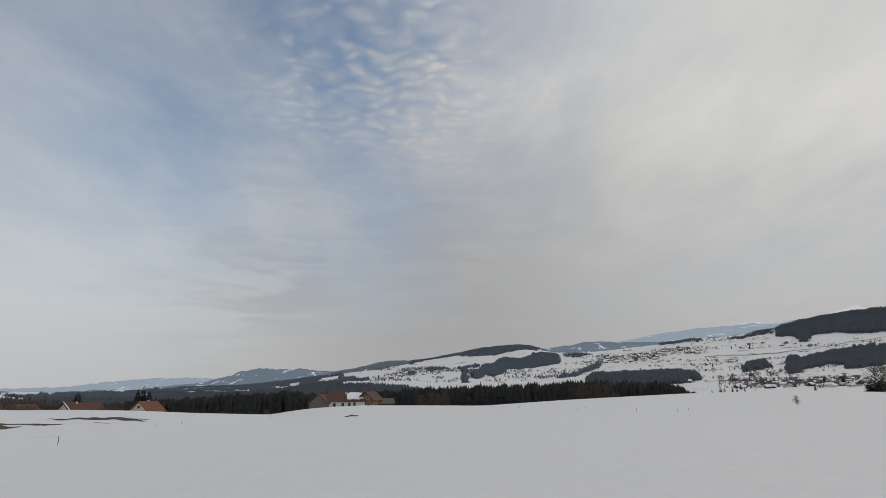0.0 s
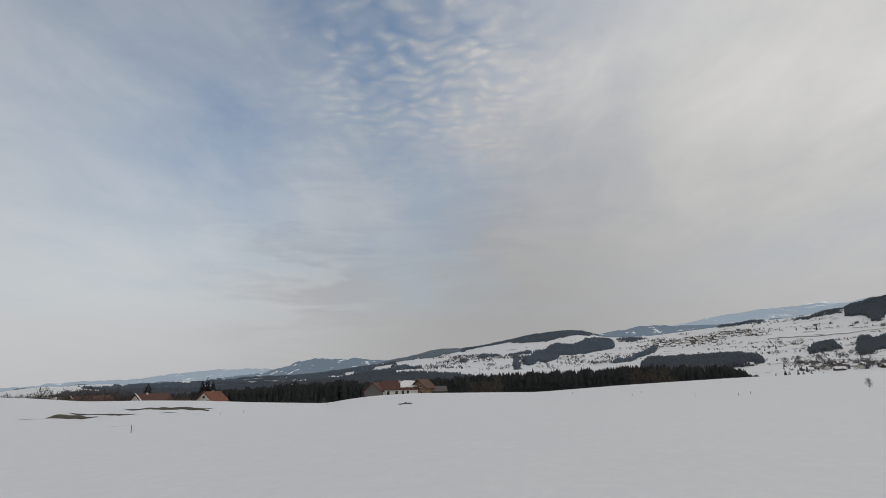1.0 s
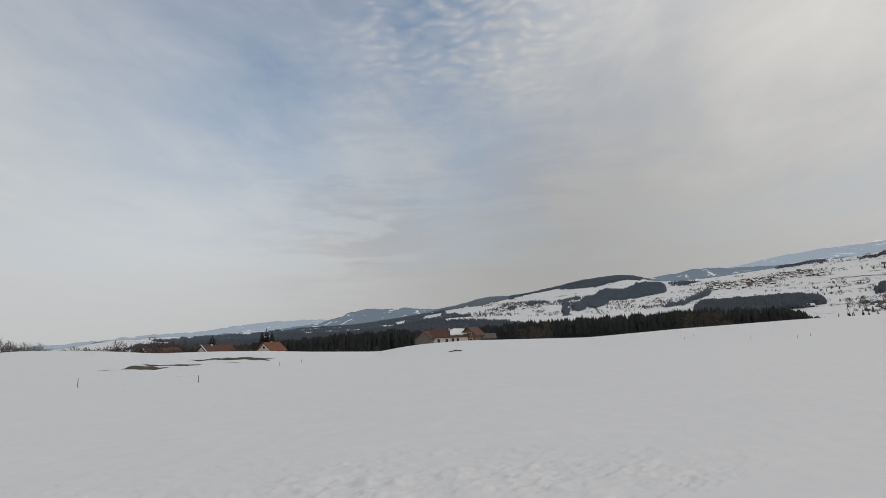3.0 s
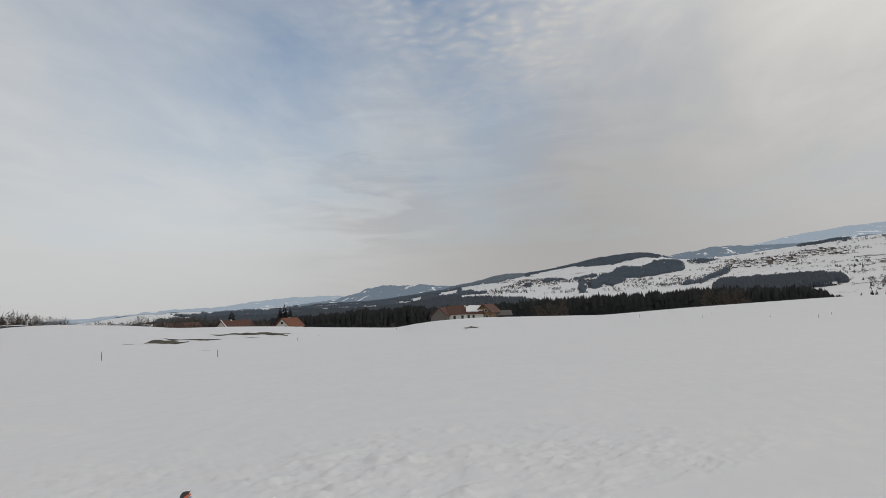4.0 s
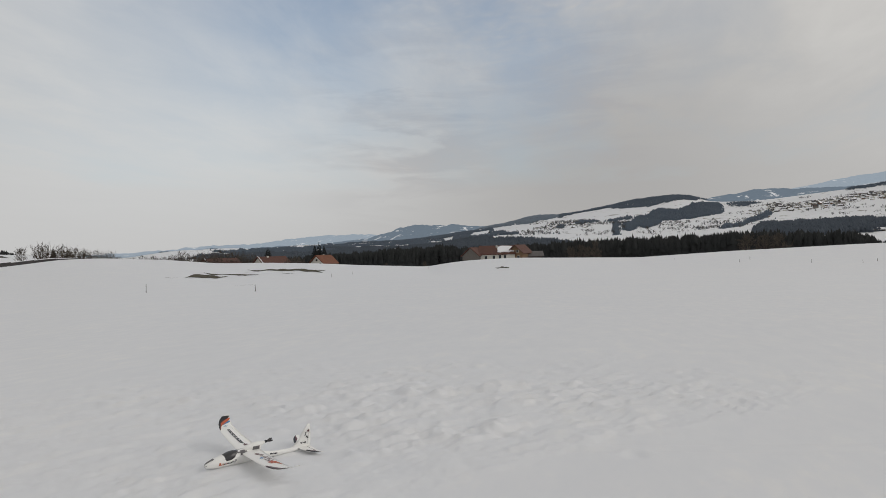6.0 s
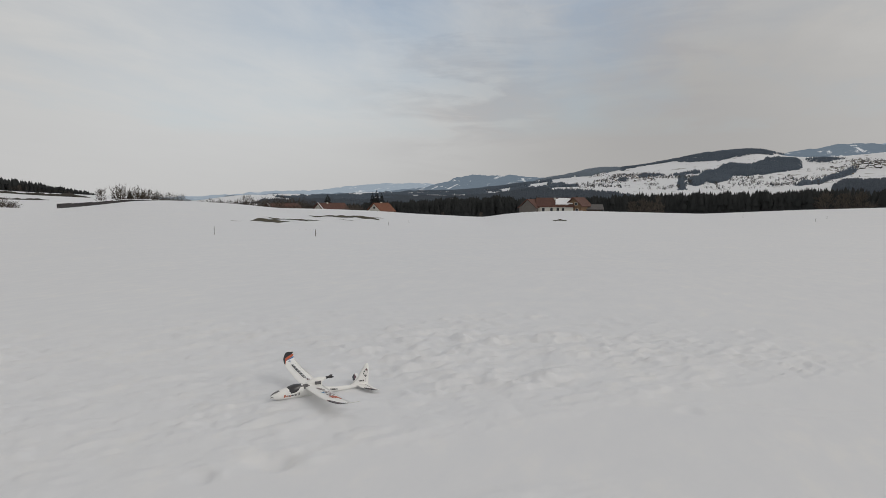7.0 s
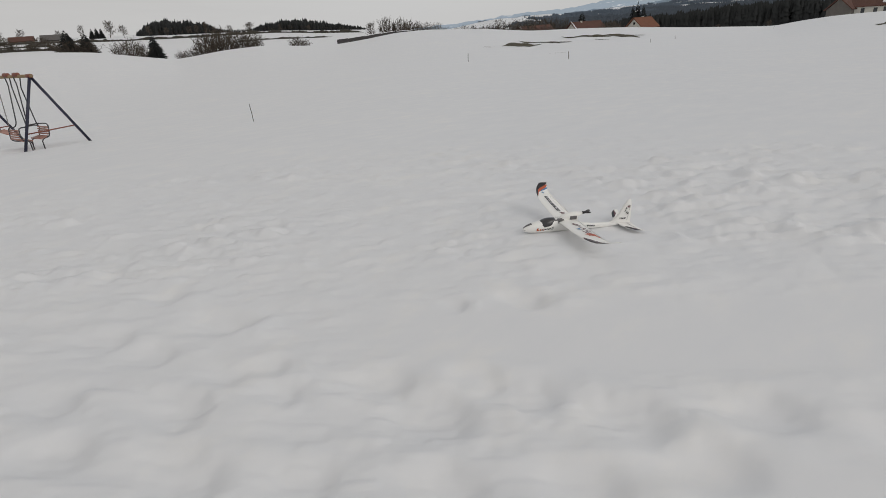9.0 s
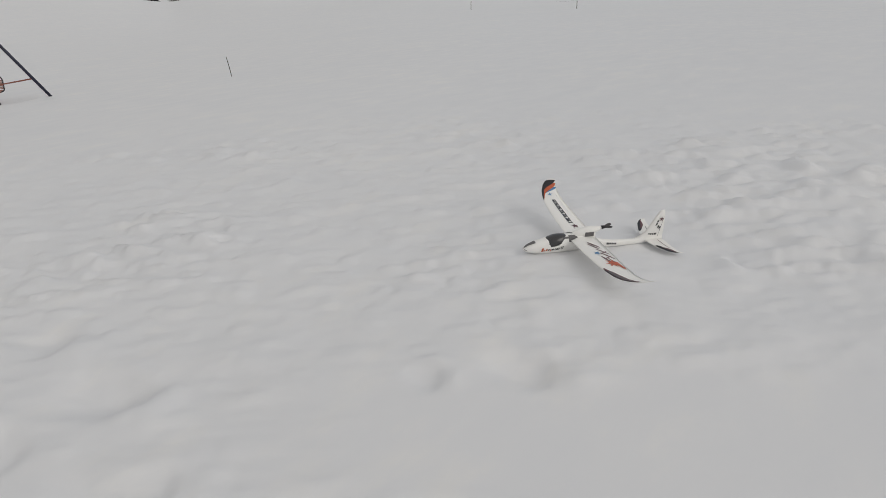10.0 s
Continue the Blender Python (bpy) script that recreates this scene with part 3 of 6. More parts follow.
class Limbs:
    """Gathers tapered three-sided limbs."""

    def __init__(self, seed, fine=0.0036):
        self.fine = fine
        self.rng, self.verts, self.tris = np.random.RandomState(seed), [], []

    def add(self, p, q, r0, r1):
        d = (q - p) / max(1e-6, np.linalg.norm(q - p))
        side = np.cross(d, np.array([0.3, 0.5, 0.8]) if abs(d[2]) > 0.7 else np.array([0, 0, 1.0]))
        side /= np.linalg.norm(side)
        other = np.cross(d, side)
        n0 = len(self.verts)
        for c, r in ((p, r0), (q, r1)):
            self.verts += [c + r * (math.cos(2.094 * i) * side + math.sin(2.094 * i) * other) for i in range(3)]
        for i in range(3):
            a, b = n0 + i, n0 + (i + 1) % 3
            self.tris += [(a, b, b + 3), (a, b + 3, a + 3)]

    def grow(self, p, d, length, rad, level, counts, droop=0.0):
        """A limb with side limbs along it, finer level by level."""
        q = p + d * length
        self.add(p, q, rad, rad * 0.45)
        if level >= len(counts):
            return
        for k in range(counts[level]):
            f = 0.25 + 0.75 * (k + self.rng.rand()) / counts[level]
            nd = d + 0.62 * self.rng.randn(3) + np.array([0, 0, 0.22 - droop])
            nd /= np.linalg.norm(nd)
            self.grow(p + d * length * f, nd, length * (0.36 + 0.22 * self.rng.rand()), max(rad * 0.5, self.fine), level + 1, counts, droop)

    def done(self):
        v = np.array(self.verts)
        v[:, 2] -= 0.01
        return v / v[:, 2].max(), np.array(self.tris)


def bare_shape(seed, branches=34, counts=(7, 5)):
    """A unit leafless tree: a leader with limbs that fill an oval crown."""
    g = Limbs(seed)
    lean = 0.05 * g.rng.randn(2)
    line = [np.array([lean[0] * t + 0.015 * g.rng.randn() * (t > 0), lean[1] * t + 0.015 * g.rng.randn() * (t > 0), t]) for t in (0, 0.25, 0.5, 0.75, 0.98)]
    for k, (a, b) in enumerate(zip(line, line[1:])):
        g.add(a, b, 0.016 * (1 - 0.23 * k), 0.016 * (1 - 0.23 * (k + 1)))
    for i in range(branches):
        h = 0.14 + 0.80 * (i + g.rng.rand()) / branches
        k = min(3, int(h * 4))
        p = line[k] + (line[k + 1] - line[k]) * (h * 4 - k)
        a = 2.4 * i + 0.7 * g.rng.randn()
        up = 0.55 + 0.9 * h + 0.25 * g.rng.randn()
        d = np.array([math.cos(a), math.sin(a), up])
        g.grow(p, d / np.linalg.norm(d), (0.10 + 0.30 * math.sin(math.pi * min(1, 0.12 + 0.9 * h)) ** 0.8) * (0.75 + 0.4 * g.rng.rand()), 0.0062 * (1.15 - h), 0, counts)
    return g.done()


def bush_shape(seed, stems=13, counts=(5, 3)):
    """A unit leafless bush: stems that fan out from the ground into a dome."""
    g = Limbs(seed, 0.0040)
    for i in range(stems):
        a, t = 2.4 * i + 0.5 * g.rng.randn(), 0.95 * ((i + 0.5) / stems) ** 0.6
        d = np.array([math.sin(t) * math.cos(a), math.sin(t) * math.sin(a), math.cos(t)])
        g.grow(np.array([0.10 * math.cos(a), 0.10 * math.sin(a), 0.0]) * g.rng.rand(), d, 0.50 + 0.10 * g.rng.rand(), 0.010, 0, counts)
    v, t = g.done()
    v[:, 2] *= 0.95
    n = 620
    rng = g.rng
    p = rng.randn(n, 3)
    p = p / np.linalg.norm(p, axis=1)[:, None] * (rng.rand(n, 1) ** 0.45)
    c = np.column_stack([0.55 * p[:, 0], 0.55 * p[:, 1], 0.92 * np.abs(p[:, 2]) * (1 - 0.12 * rng.rand(n))])
    d = 0.045 * rng.randn(n, 3) + np.column_stack([0.05 * p[:, 0], 0.05 * p[:, 1], np.full(n, 0.04)])
    w = 0.011 * rng.randn(n, 3)
    w[:, 2] *= 0.3
    twigs = np.stack([c - d - w, c - d + w, c + d], 1).reshape(-1, 3)
    return np.vstack([v, twigs]), np.vstack([t, len(v) + np.arange(3 * n).reshape(-1, 3)])


def far_tree_shape(seed, twigs=30, wide=0.36, low=0.22):
    """A unit leafless tree for great distance: a stem and a loose oval of slivers."""
    rng = np.random.RandomState(seed)
    verts, tris = [(-0.02, 0, 0), (0.02, 0, 0), (0, 0.02, 0.6)], [(0, 1, 2)]
    for _ in range(twigs):
        p = rng.randn(3)
        p = p / np.linalg.norm(p) * rng.rand() ** 0.4
        c = np.array([p[0] * wide, p[1] * wide, low + (1 - low) * (0.5 + 0.48 * p[2])])
        d = np.clip(0.10 * rng.randn(3), -0.16, 0.16) + np.array([0, 0, 0.03])
        e = 0.05 * rng.randn(3)
        n0 = len(verts)
        verts += [c - d, c + d, c + e]
        tris.append((n0, n0 + 1, n0 + 2))
    return np.array(verts, float), np.array(tris)


def scatter(name, spots, heights, shapes, mat, label, seed, slim=1.0):
    """Many trees in one mesh."""
    rng = np.random.RandomState(seed)
    kinds = rng.randint(0, len(shapes), len(spots))
    vs, ts, n0 = [], [], 0
    for k, (v, t) in enumerate(shapes):
        at, h = spots[kinds == k], heights[kinds == k]
        if not len(at):
            continue
        a = rng.rand(len(at)) * 6.283
        c, s = np.cos(a)[:, None], np.sin(a)[:, None]
        w = (h * slim * (0.8 + 0.5 * rng.rand(len(at))))[:, None]
        x, y = v[None, :, 0], v[None, :, 1]
        p = np.stack([at[:, 0, None] + w * (x * c - y * s), at[:, 1, None] + w * (x * s + y * c), at[:, 2, None] + h[:, None] * v[None, :, 2]], -1)
        vs.append(p.reshape(-1, 3))
        ts.append((t[None] + (np.arange(len(at)) * len(v))[:, None, None] + n0).reshape(-1, 3))
        n0 += len(at) * len(v)
    return tagged(new(name, tri_mesh(name, np.concatenate(vs), np.concatenate(ts), mat, True)), label, "trees", kind="stuff")


def spread(poly, r0, r1, every, seed, hide=None):
    """Spots, about one for so many square metres, where the land lies inside an outline of bearing and rise."""
    rng = np.random.RandomState(seed)
    a0, a1 = min(a for a, _ in poly), max(a for a, _ in poly)
    count = int(radians(a1 - a0) * (r1 * r1 - r0 * r0) / 2 / every)
    az, r = a0 + (a1 - a0) * rng.rand(count), np.sqrt(r0 * r0 + (r1 * r1 - r0 * r0) * rng.rand(count))
    e = rise(az, r) + 0.07 * fbm(az * 1.6, r / 90, seed, 3)
    ok = inside(poly, az + 0.16 * fbm(r / 60, az * 2, seed + 3, 3), e)
    if hide is not None:
        ok &= fbm(az * 0.55, r / 170.0, seed + 9, 3) > hide
    az, r = az[ok], r[ok]
    x, y = CX - r * np.sin(np.radians(az)), CY + r * np.cos(np.radians(az))
    return np.stack([x, y, land(x, y, False) - 0.5], -1), az, r


FULL = [spruce_shape(7, 6, k, 0.8, 0.40 + 0.09 * k) for k in range(6)]
ROUND = [spruce_shape(8, 4, 30 + k, 0.9, 0.30) for k in range(4)]
MEDIUM = [spruce_shape(6, 3, 20 + k) for k in range(4)]
SMALL = [spruce_shape(5, 2, 40 + k) for k in range(4)]
FAR_TREES = [far_tree_shape(60 + k) for k in range(6)]
COPSE = [far_tree_shape(70 + k, 70, 0.26, 0.1) for k in range(4)]
FAR_BUSHES = [far_tree_shape(80 + k, 26, 0.6, 0.0) for k in range(4)]

# the dark belt of spruce below the meadow
BELT_HEIGHT = [(-25, 9), (-23.6, 12), (-22.4, 17), (-21.3, 21.5), (-17, 22), (-12, 22.5), (-4, 22.3), (0, 20.5), (5, 19), (9, 17.5), (13, 18), (14.5, 19.5), (20, 17.5), (24, 15.5), (27, 14.5), (32, 12), (36, 9)]
rng = np.random.RandomState(5)
for name, lo, hi, count in (("spruce_forest", -24.8, 28.5, 10500), ("spruce_forest", 28.5, 36.0, 400)):
    az = lo + (hi - lo) * rng.rand(count)
    r = 400 + 75 * rng.rand(count) ** 1.3 + (60 if lo > 0 else 0)
    x, y = CX - r * np.sin(np.radians(az)), CY + r * np.cos(np.radians(az))
    h = table(BELT_HEIGHT, az) * (0.80 + 0.19 * rng.rand(count) ** 1.7) * (1 + 0.10 * fbm(az * 1.9, r / 30, 71, 4))
    scatter(name, np.stack([x, y, land(x, y, False) - 0.5], -1), h, FULL + ROUND, SPRUCE, "dense dark spruce forest below the snowy meadow", 6, 0.74)

# woods: outline of bearing and rise, least and greatest range, square metres a tree, height, haze tone
WOODS_ON_THE_HILL = [
    ([(11.5, 1.75), (9.26, 1.85), (7.4, 2.0), (4.7, 2.45), (3.2, 2.75), (3.2, 5), (11.5, 5)], 1900, 2860, 30, 8, 2),
    ([(3.4, 2.66), (2.45, 2.85), (0, 3.38), (-1.1, 3.55), (-3.75, 3.54), (-5.0, 3.38), (-6.35, 3.63), (-8, 3.77), (-9.5, 3.79), (-11.5, 3.6), (-11.5, 5), (3.4, 5)], 1900, 2860, 30, 9, 0),
    ([(-2.68, 1.72), (-3.34, 2.16), (-4.65, 2.69), (-5.78, 3.12), (-7.81, 3.26), (-9.65, 3.43), (-11.18, 3.3), (-11.52, 2.98), (-11.48, 2.63), (-10.3, 2.56), (-8.7, 2.42), (-7.4, 2.3), (-6.1, 2.2),
      (-6.1, 1.75), (-4.97, 1.41), (-4.06, 1.52), (-3.3, 1.17), (-2.66, 1.27)], 1300, 2700, 32, 9.5, 0),
    ([(-1.76, 2.18), (-2.6, 2.4), (-2.56, 0.91), (-1.73, 0.93)], 1250, 2400, 60, 10, 0),
]
WOODS_ON_THE_SLOPES = [
    ([(1.7, 2.22), (-0.7, 2.48), (-0.7, 2.2), (1.7, 1.98)], 1500, 2600, 60, 9, 0),
    ([(3.6, 1.85), (2.6, 1.9), (2.6, 1.6), (3.6, 1.6)], 1300, 2400, 60, 9, 0),
    ([(-0.9, 2.40), (-2.8, 2.58), (-4.65, 2.58), (-4.64, 2.44), (-2.79, 2.36), (-0.9, 2.25)], 1700, 2600, 70, 9, 0),
    ([(-11.73, 3.43), (-12.72, 3.58), (-14.31, 3.53), (-14.46, 3.35), (-13.57, 3.2), (-12.68, 3.13), (-11.78, 3.07)], 2000, 2700, 70, 8, 0),
    ([(-11.03, 0.95), (-11.87, 1.50), (-13.3, 1.84), (-14.13, 2.35), (-15.3, 2.76), (-15.44, 2.52), (-14.36, 2.02), (-13.1, 1.61), (-11.65, 0.95)], 1200, 2600, 75, 11, 0),
]
WOODS_ON_THE_RIGHT = [
    ([(-13.7, 0.9), (-14.34, 1.2), (-15.72, 1.2), (-17.26, 1.2), (-18.96, 1.4), (-20.88, 1.55), (-22.25, 1.5), (-23.85, 1.1), (-23.87, 0.62), (-23.1, 0.55), (-21.7, 0.4), (-20.7, 0.3), (-13.74, 0.3)], 1000, 1900, 32, 11.5, 1),
    ([(-20.5, 4.31), (-22.12, 4.44), (-24.04, 4.46), (-24.6, 4.27), (-20.5, 4.05)], 2300, 2900, 48, 8, 0),
    ([(-26.37, 4.42), (-27.88, 4.47), (-30.25, 5.2), (-30.19, 4.59), (-27.84, 4.35), (-26.38, 4.1)], 2300, 2900, 45, 8, 1),
    ([(-27.17, 1.77), (-27.86, 1.98), (-28.63, 2.2), (-28.93, 2.26), (-29.57, 1.84), (-29.53, 1.72), (-28.66, 1.60), (-27.31, 1.30)], 1300, 2200, 45, 13, 1),
]
WOODS_ON_THE_SPUR = [
    ([(-30.16, 4.35), (-31.13, 4.29), (-31.87, 4.16), (-31.9, 3.88), (-32.57, 3.84), (-32.7, 4.27), (-34.38, 4.46), (-35.51, 4.27), (-36.39, 4.32), (-47, 4.25), (-47, 6.5), (-30.16, 6)], 2200, 2900, 32, 14, 1),
    ([(-30.55, 1.85), (-30.87, 2.6), (-31.63, 2.57), (-31.72, 2.35), (-32.84, 2.6), (-34.2, 2.92), (-35.5, 3.1), (-37.7, 3.4), (-46, 3.7), (-46, 1.6), (-37.41, 1.85), (-36.18, 1.5), (-34.82, 1.48), (-34.76, 1.93),
      (-33.62, 1.98), (-32.52, 1.64), (-31.81, 1.36), (-31.24, 1.14), (-30.44, 1.32)], 1300, 2500, 32, 11, 1),
    ([(20, -0.9), (17, 0.3), (13, 0.55), (8, 0.65), (4.5, 0.5), (1.8, 0.15), (0.6, -0.9)], 700, 1290, 32, 9, 1),
    ([(28, -0.9), (26, 0.4), (10, 0.9), (8, -0.9)], 1000, 1700, 36, 8.5, 1, -0.6),
]
WOODS_IN_THE_VALLEY = [
    ([(28, 0.3), (26, 0.7), (10, 1.7), (7, 1.1), (12, 0.6)], 1500, 2750, 45, 8.5, 0, -0.35),
    ([(44, -0.9), (41, 0.0), (36, 0.2), (30, 0.4), (24, 0.55), (22, -0.9)], 1300, 2700, 48, 7, 0, -0.75),
    ([(41, -1.2), (38, -0.35), (30, -0.2), (22, -0.2), (20, -1.2)], 620, 1300, 42, 8, 1, -0.55),
]
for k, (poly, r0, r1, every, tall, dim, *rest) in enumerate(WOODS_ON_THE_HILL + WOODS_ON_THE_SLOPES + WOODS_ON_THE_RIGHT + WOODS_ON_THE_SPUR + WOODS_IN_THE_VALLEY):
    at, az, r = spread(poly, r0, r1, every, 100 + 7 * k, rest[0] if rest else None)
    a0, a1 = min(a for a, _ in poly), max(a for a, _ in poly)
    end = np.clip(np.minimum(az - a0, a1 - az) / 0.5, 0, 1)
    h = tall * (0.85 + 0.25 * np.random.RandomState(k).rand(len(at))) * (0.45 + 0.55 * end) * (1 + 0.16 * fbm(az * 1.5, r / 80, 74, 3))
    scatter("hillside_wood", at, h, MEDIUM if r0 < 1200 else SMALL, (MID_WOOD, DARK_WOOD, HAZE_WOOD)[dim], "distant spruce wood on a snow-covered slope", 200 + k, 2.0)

# woods on the ridge beyond the hedges: heights by bearing
RIDGE_HEIGHT = [(51.6, 1.5), (52.3, 4), (54, 6), (55.5, 8.5), (56.8, 10), (58.2, 11.5), (60, 9.5), (61.2, 6.5), (62.2, 2.5), (64.3, 3), (65.3, 6), (65.9, 12), (66.8, 12.8), (69, 13.8), (70.3, 12), (70.9, 5), (71.4, 1.5)]
rng = np.random.RandomState(3)
az, r = 51.6 + 19.8 * rng.rand(1900), 598 + 62 * rng.rand(1900)
tops = table(RIDGE_HEIGHT, az)
keep = rng.rand(1900) < np.clip(tops / 7, 0.12, 1)
az, r, tops = az[keep], r[keep], tops[keep]
at = np.stack([CX - r * np.sin(np.radians(az)), CY + r * np.cos(np.radians(az))], -1)
at = np.column_stack([at, land(at[:, 0], at[:, 1], False) - 0.4])
h = tops * (0.62 + 0.40 * rng.rand(len(az)) ** 1.4) * (1 + 0.20 * fbm(az * 1.6, r / 40, 72, 3))
scatter("ridge_wood", at, h, FULL + ROUND, SPRUCE, "dark spruce wood on a low snowy ridge", 310, 1.0)
front = (r < 612) & (tops > 5)
scatter("ridge_copse", at[front] - (0, 0, 0.2), h[front] * 0.62, COPSE, TWIG, "brown leafless trees along the foot of a spruce wood", 330, 0.9)

# leafless trees and hedges strewn over the slopes
HEDGES = [(-14, -1.5, 1.0, 2.2, 300), (-24, -12, 1.5, 4.0, 420), (-31, -24, 0.2, 4.4, 380), (-40, -30, 0.2, 4.0, 320), (-2, 8, 0.9, 2.6, 420), (8, 24, 0.3, 1.6, 160), (-12, -4, 0.9, 2.0, 220), (-36, -24.5, 0.0, 0.6, 60), (-9, 6, 1.7, 2.3, 380)]
spots = []
for k, (a0, a1, e0, e1, count) in enumerate(HEDGES):
    at, az, r = spread([(a0, e0), (a1, e0), (a1, e1), (a0, e1)], 800, 2700, 900, 400 + k)
    pick = np.random.RandomState(k).permutation(len(at))[:count // 16]
    for p in at[pick]:
        g = np.random.RandomState(int(abs(p[0]) * 7) % 9999)
        across = math.atan2(p[1] - CY, p[0] - CX) + 1.571 + 0.5 * g.randn()
        d = np.array([math.cos(across), math.sin(across)]) * (22 + abs(40 * g.randn()))
        for _ in range(g.randint(4, 24)):
            q = p[:2] + d * g.uniform(-1, 1) + 4 * g.randn(2)
            spots.append((q[0], q[1], float(land(q[0], q[1], False)) - 0.3))
spots = np.array(spots)
cut = len(spots) * 9 // 10
mixed = np.random.RandomState(4).permutation(len(spots))
scatter("hedgerow_trees", spots[mixed[:cut]], 4 + 7 * np.random.RandomState(9).rand(cut), FAR_BUSHES + FAR_TREES, FAR_TWIG, "grey leafless trees and hedges on far snowy fields", 410, 0.9)
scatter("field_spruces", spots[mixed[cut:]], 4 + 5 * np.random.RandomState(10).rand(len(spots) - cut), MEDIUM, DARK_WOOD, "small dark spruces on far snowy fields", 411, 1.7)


SHAPES = {}


def shape_of(kind, seed):
    """One of eight forms of each kind of tree."""
    key = (kind, seed % 8)
    if key not in SHAPES:
        SHAPES[key] = boughs_shape(seed) if kind == "spruce" else bare_shape(seed) if kind == "bare" else bush_shape(seed)
    return SHAPES[key]


def tree(kind, az, r, tall, slim=1.0, seed=0, label="", category="tree", sink=0.2, group=""):
    """One tree with its trunk and crown."""
    tall = tall * (1.22 if kind == 'bush' and r > 150 else 1.0)
    p = spot(az, r) - Vector((0, 0, sink))
    base = new(category.replace(" ", "_"))
    base.location = p
    tagged(base, label, category, group)
    if kind == "spruce":
        v, t = shape_of(kind, seed)
        part("trunk", tube("trunk", [(0, 0, 0), (0, 0, tall * 0.5)], tall * 0.02, BARK, 6, 0.5), base)
        part("crown", tri_mesh("crown", v * (tall * slim * 1.25, tall * slim * 1.25, tall), t, SPRUCE), base)
    elif kind == "bare":
        v, t = shape_of(kind, seed)
        part("trunk", tube("trunk", [(0, 0, 0), (0, 0, tall * 0.22)], tall * 0.015, BARK, 6, 0.8), base)
        part("crown", tri_mesh("crown", v * (tall * slim, tall * slim, tall), t, TWIG), base)
    else:
        v, t = shape_of(kind, seed)
        part("crown", tri_mesh("crown", v * (tall * slim, tall * slim, tall), t, TWIG), base)
    return base


TREES_BY_THE_LANE = [
    ("spruce", 70.15, 185, 7.0, 1.5, "broad dark spruce at the meadow's edge", "spruce tree"),
    ("spruce", 74.6, 560, 8.2, 1.15, "small dark spruce beside the lane", "spruce tree"),
    ("spruce", 74.25, 562, 8.8, 1.15, "small dark spruce beside the lane", "spruce tree"),
    ("spruce", 73.9, 564, 8.4, 1.15, "small dark spruce beside the lane", "spruce tree"),
    ("bare", 73.3, 560, 14.5, 1.0, "tall leafless tree beside a snowy lane", "bare tree"),
    ("bare", 72.3, 560, 10.5, 1.0, "leafless tree beside a snowy lane", "bare tree"),
    ("bare", 75.3, 560, 11.5, 0.6, "leafless tree beside a snowy lane", "bare tree"),
    ("bare", 62.2, 420, 8.5, 1.05, "broad tan-coloured leafless tree beside a lane", "bare tree"),
    ("bare", 63.9, 420, 7.0, 0.9, "leafless tree above a hedge", "bare tree"),
    ("bare", 65.9, 600, 11.0, 0.7, "tall leafless tree at the end of a wood", "bare tree"),
    ("bare", 51.3, 250, 7.2, 1.0, "round leafless tree behind the meadow", "bare tree"),
    ("bush", 72.0, 180, 5.0, 0.8, "grey leafless bush at the meadow's edge", "bush"),
    ("bush", 71.3, 182, 4.2, 0.8, "grey leafless bush at the meadow's edge", "bush"),
    ("bush", 73.0, 185, 3.4, 0.8, "grey leafless bush at the meadow's edge", "bush"),
    ("bush", 68.0, 185, 2.6, 1.2, "low leafless bush at the meadow's edge", "bush"),
    ("bush", 67.0, 185, 3.0, 1.2, "low leafless bush at the meadow's edge", "bush"),
    ("bush", 66.2, 185, 5.6, 0.9, "grey leafless bush at the meadow's edge", "bush"),
    ("bush", 65.4, 186, 6.6, 0.9, "dense leafless bush at the meadow's edge", "bush"),
    ("bush", 64.6, 188, 6.6, 0.9, "dense leafless bush at the meadow's edge", "bush"),
    ("bush", 63.6, 190, 5.6, 0.9, "grey leafless bush at the meadow's edge", "bush"),
    ("bush", 62.7, 190, 5.2, 0.9, "grey leafless bush at the meadow's edge", "bush"),
    ("bush", 61.8, 190, 4.4, 0.9, "grey leafless bush at the meadow's edge", "bush"),
]
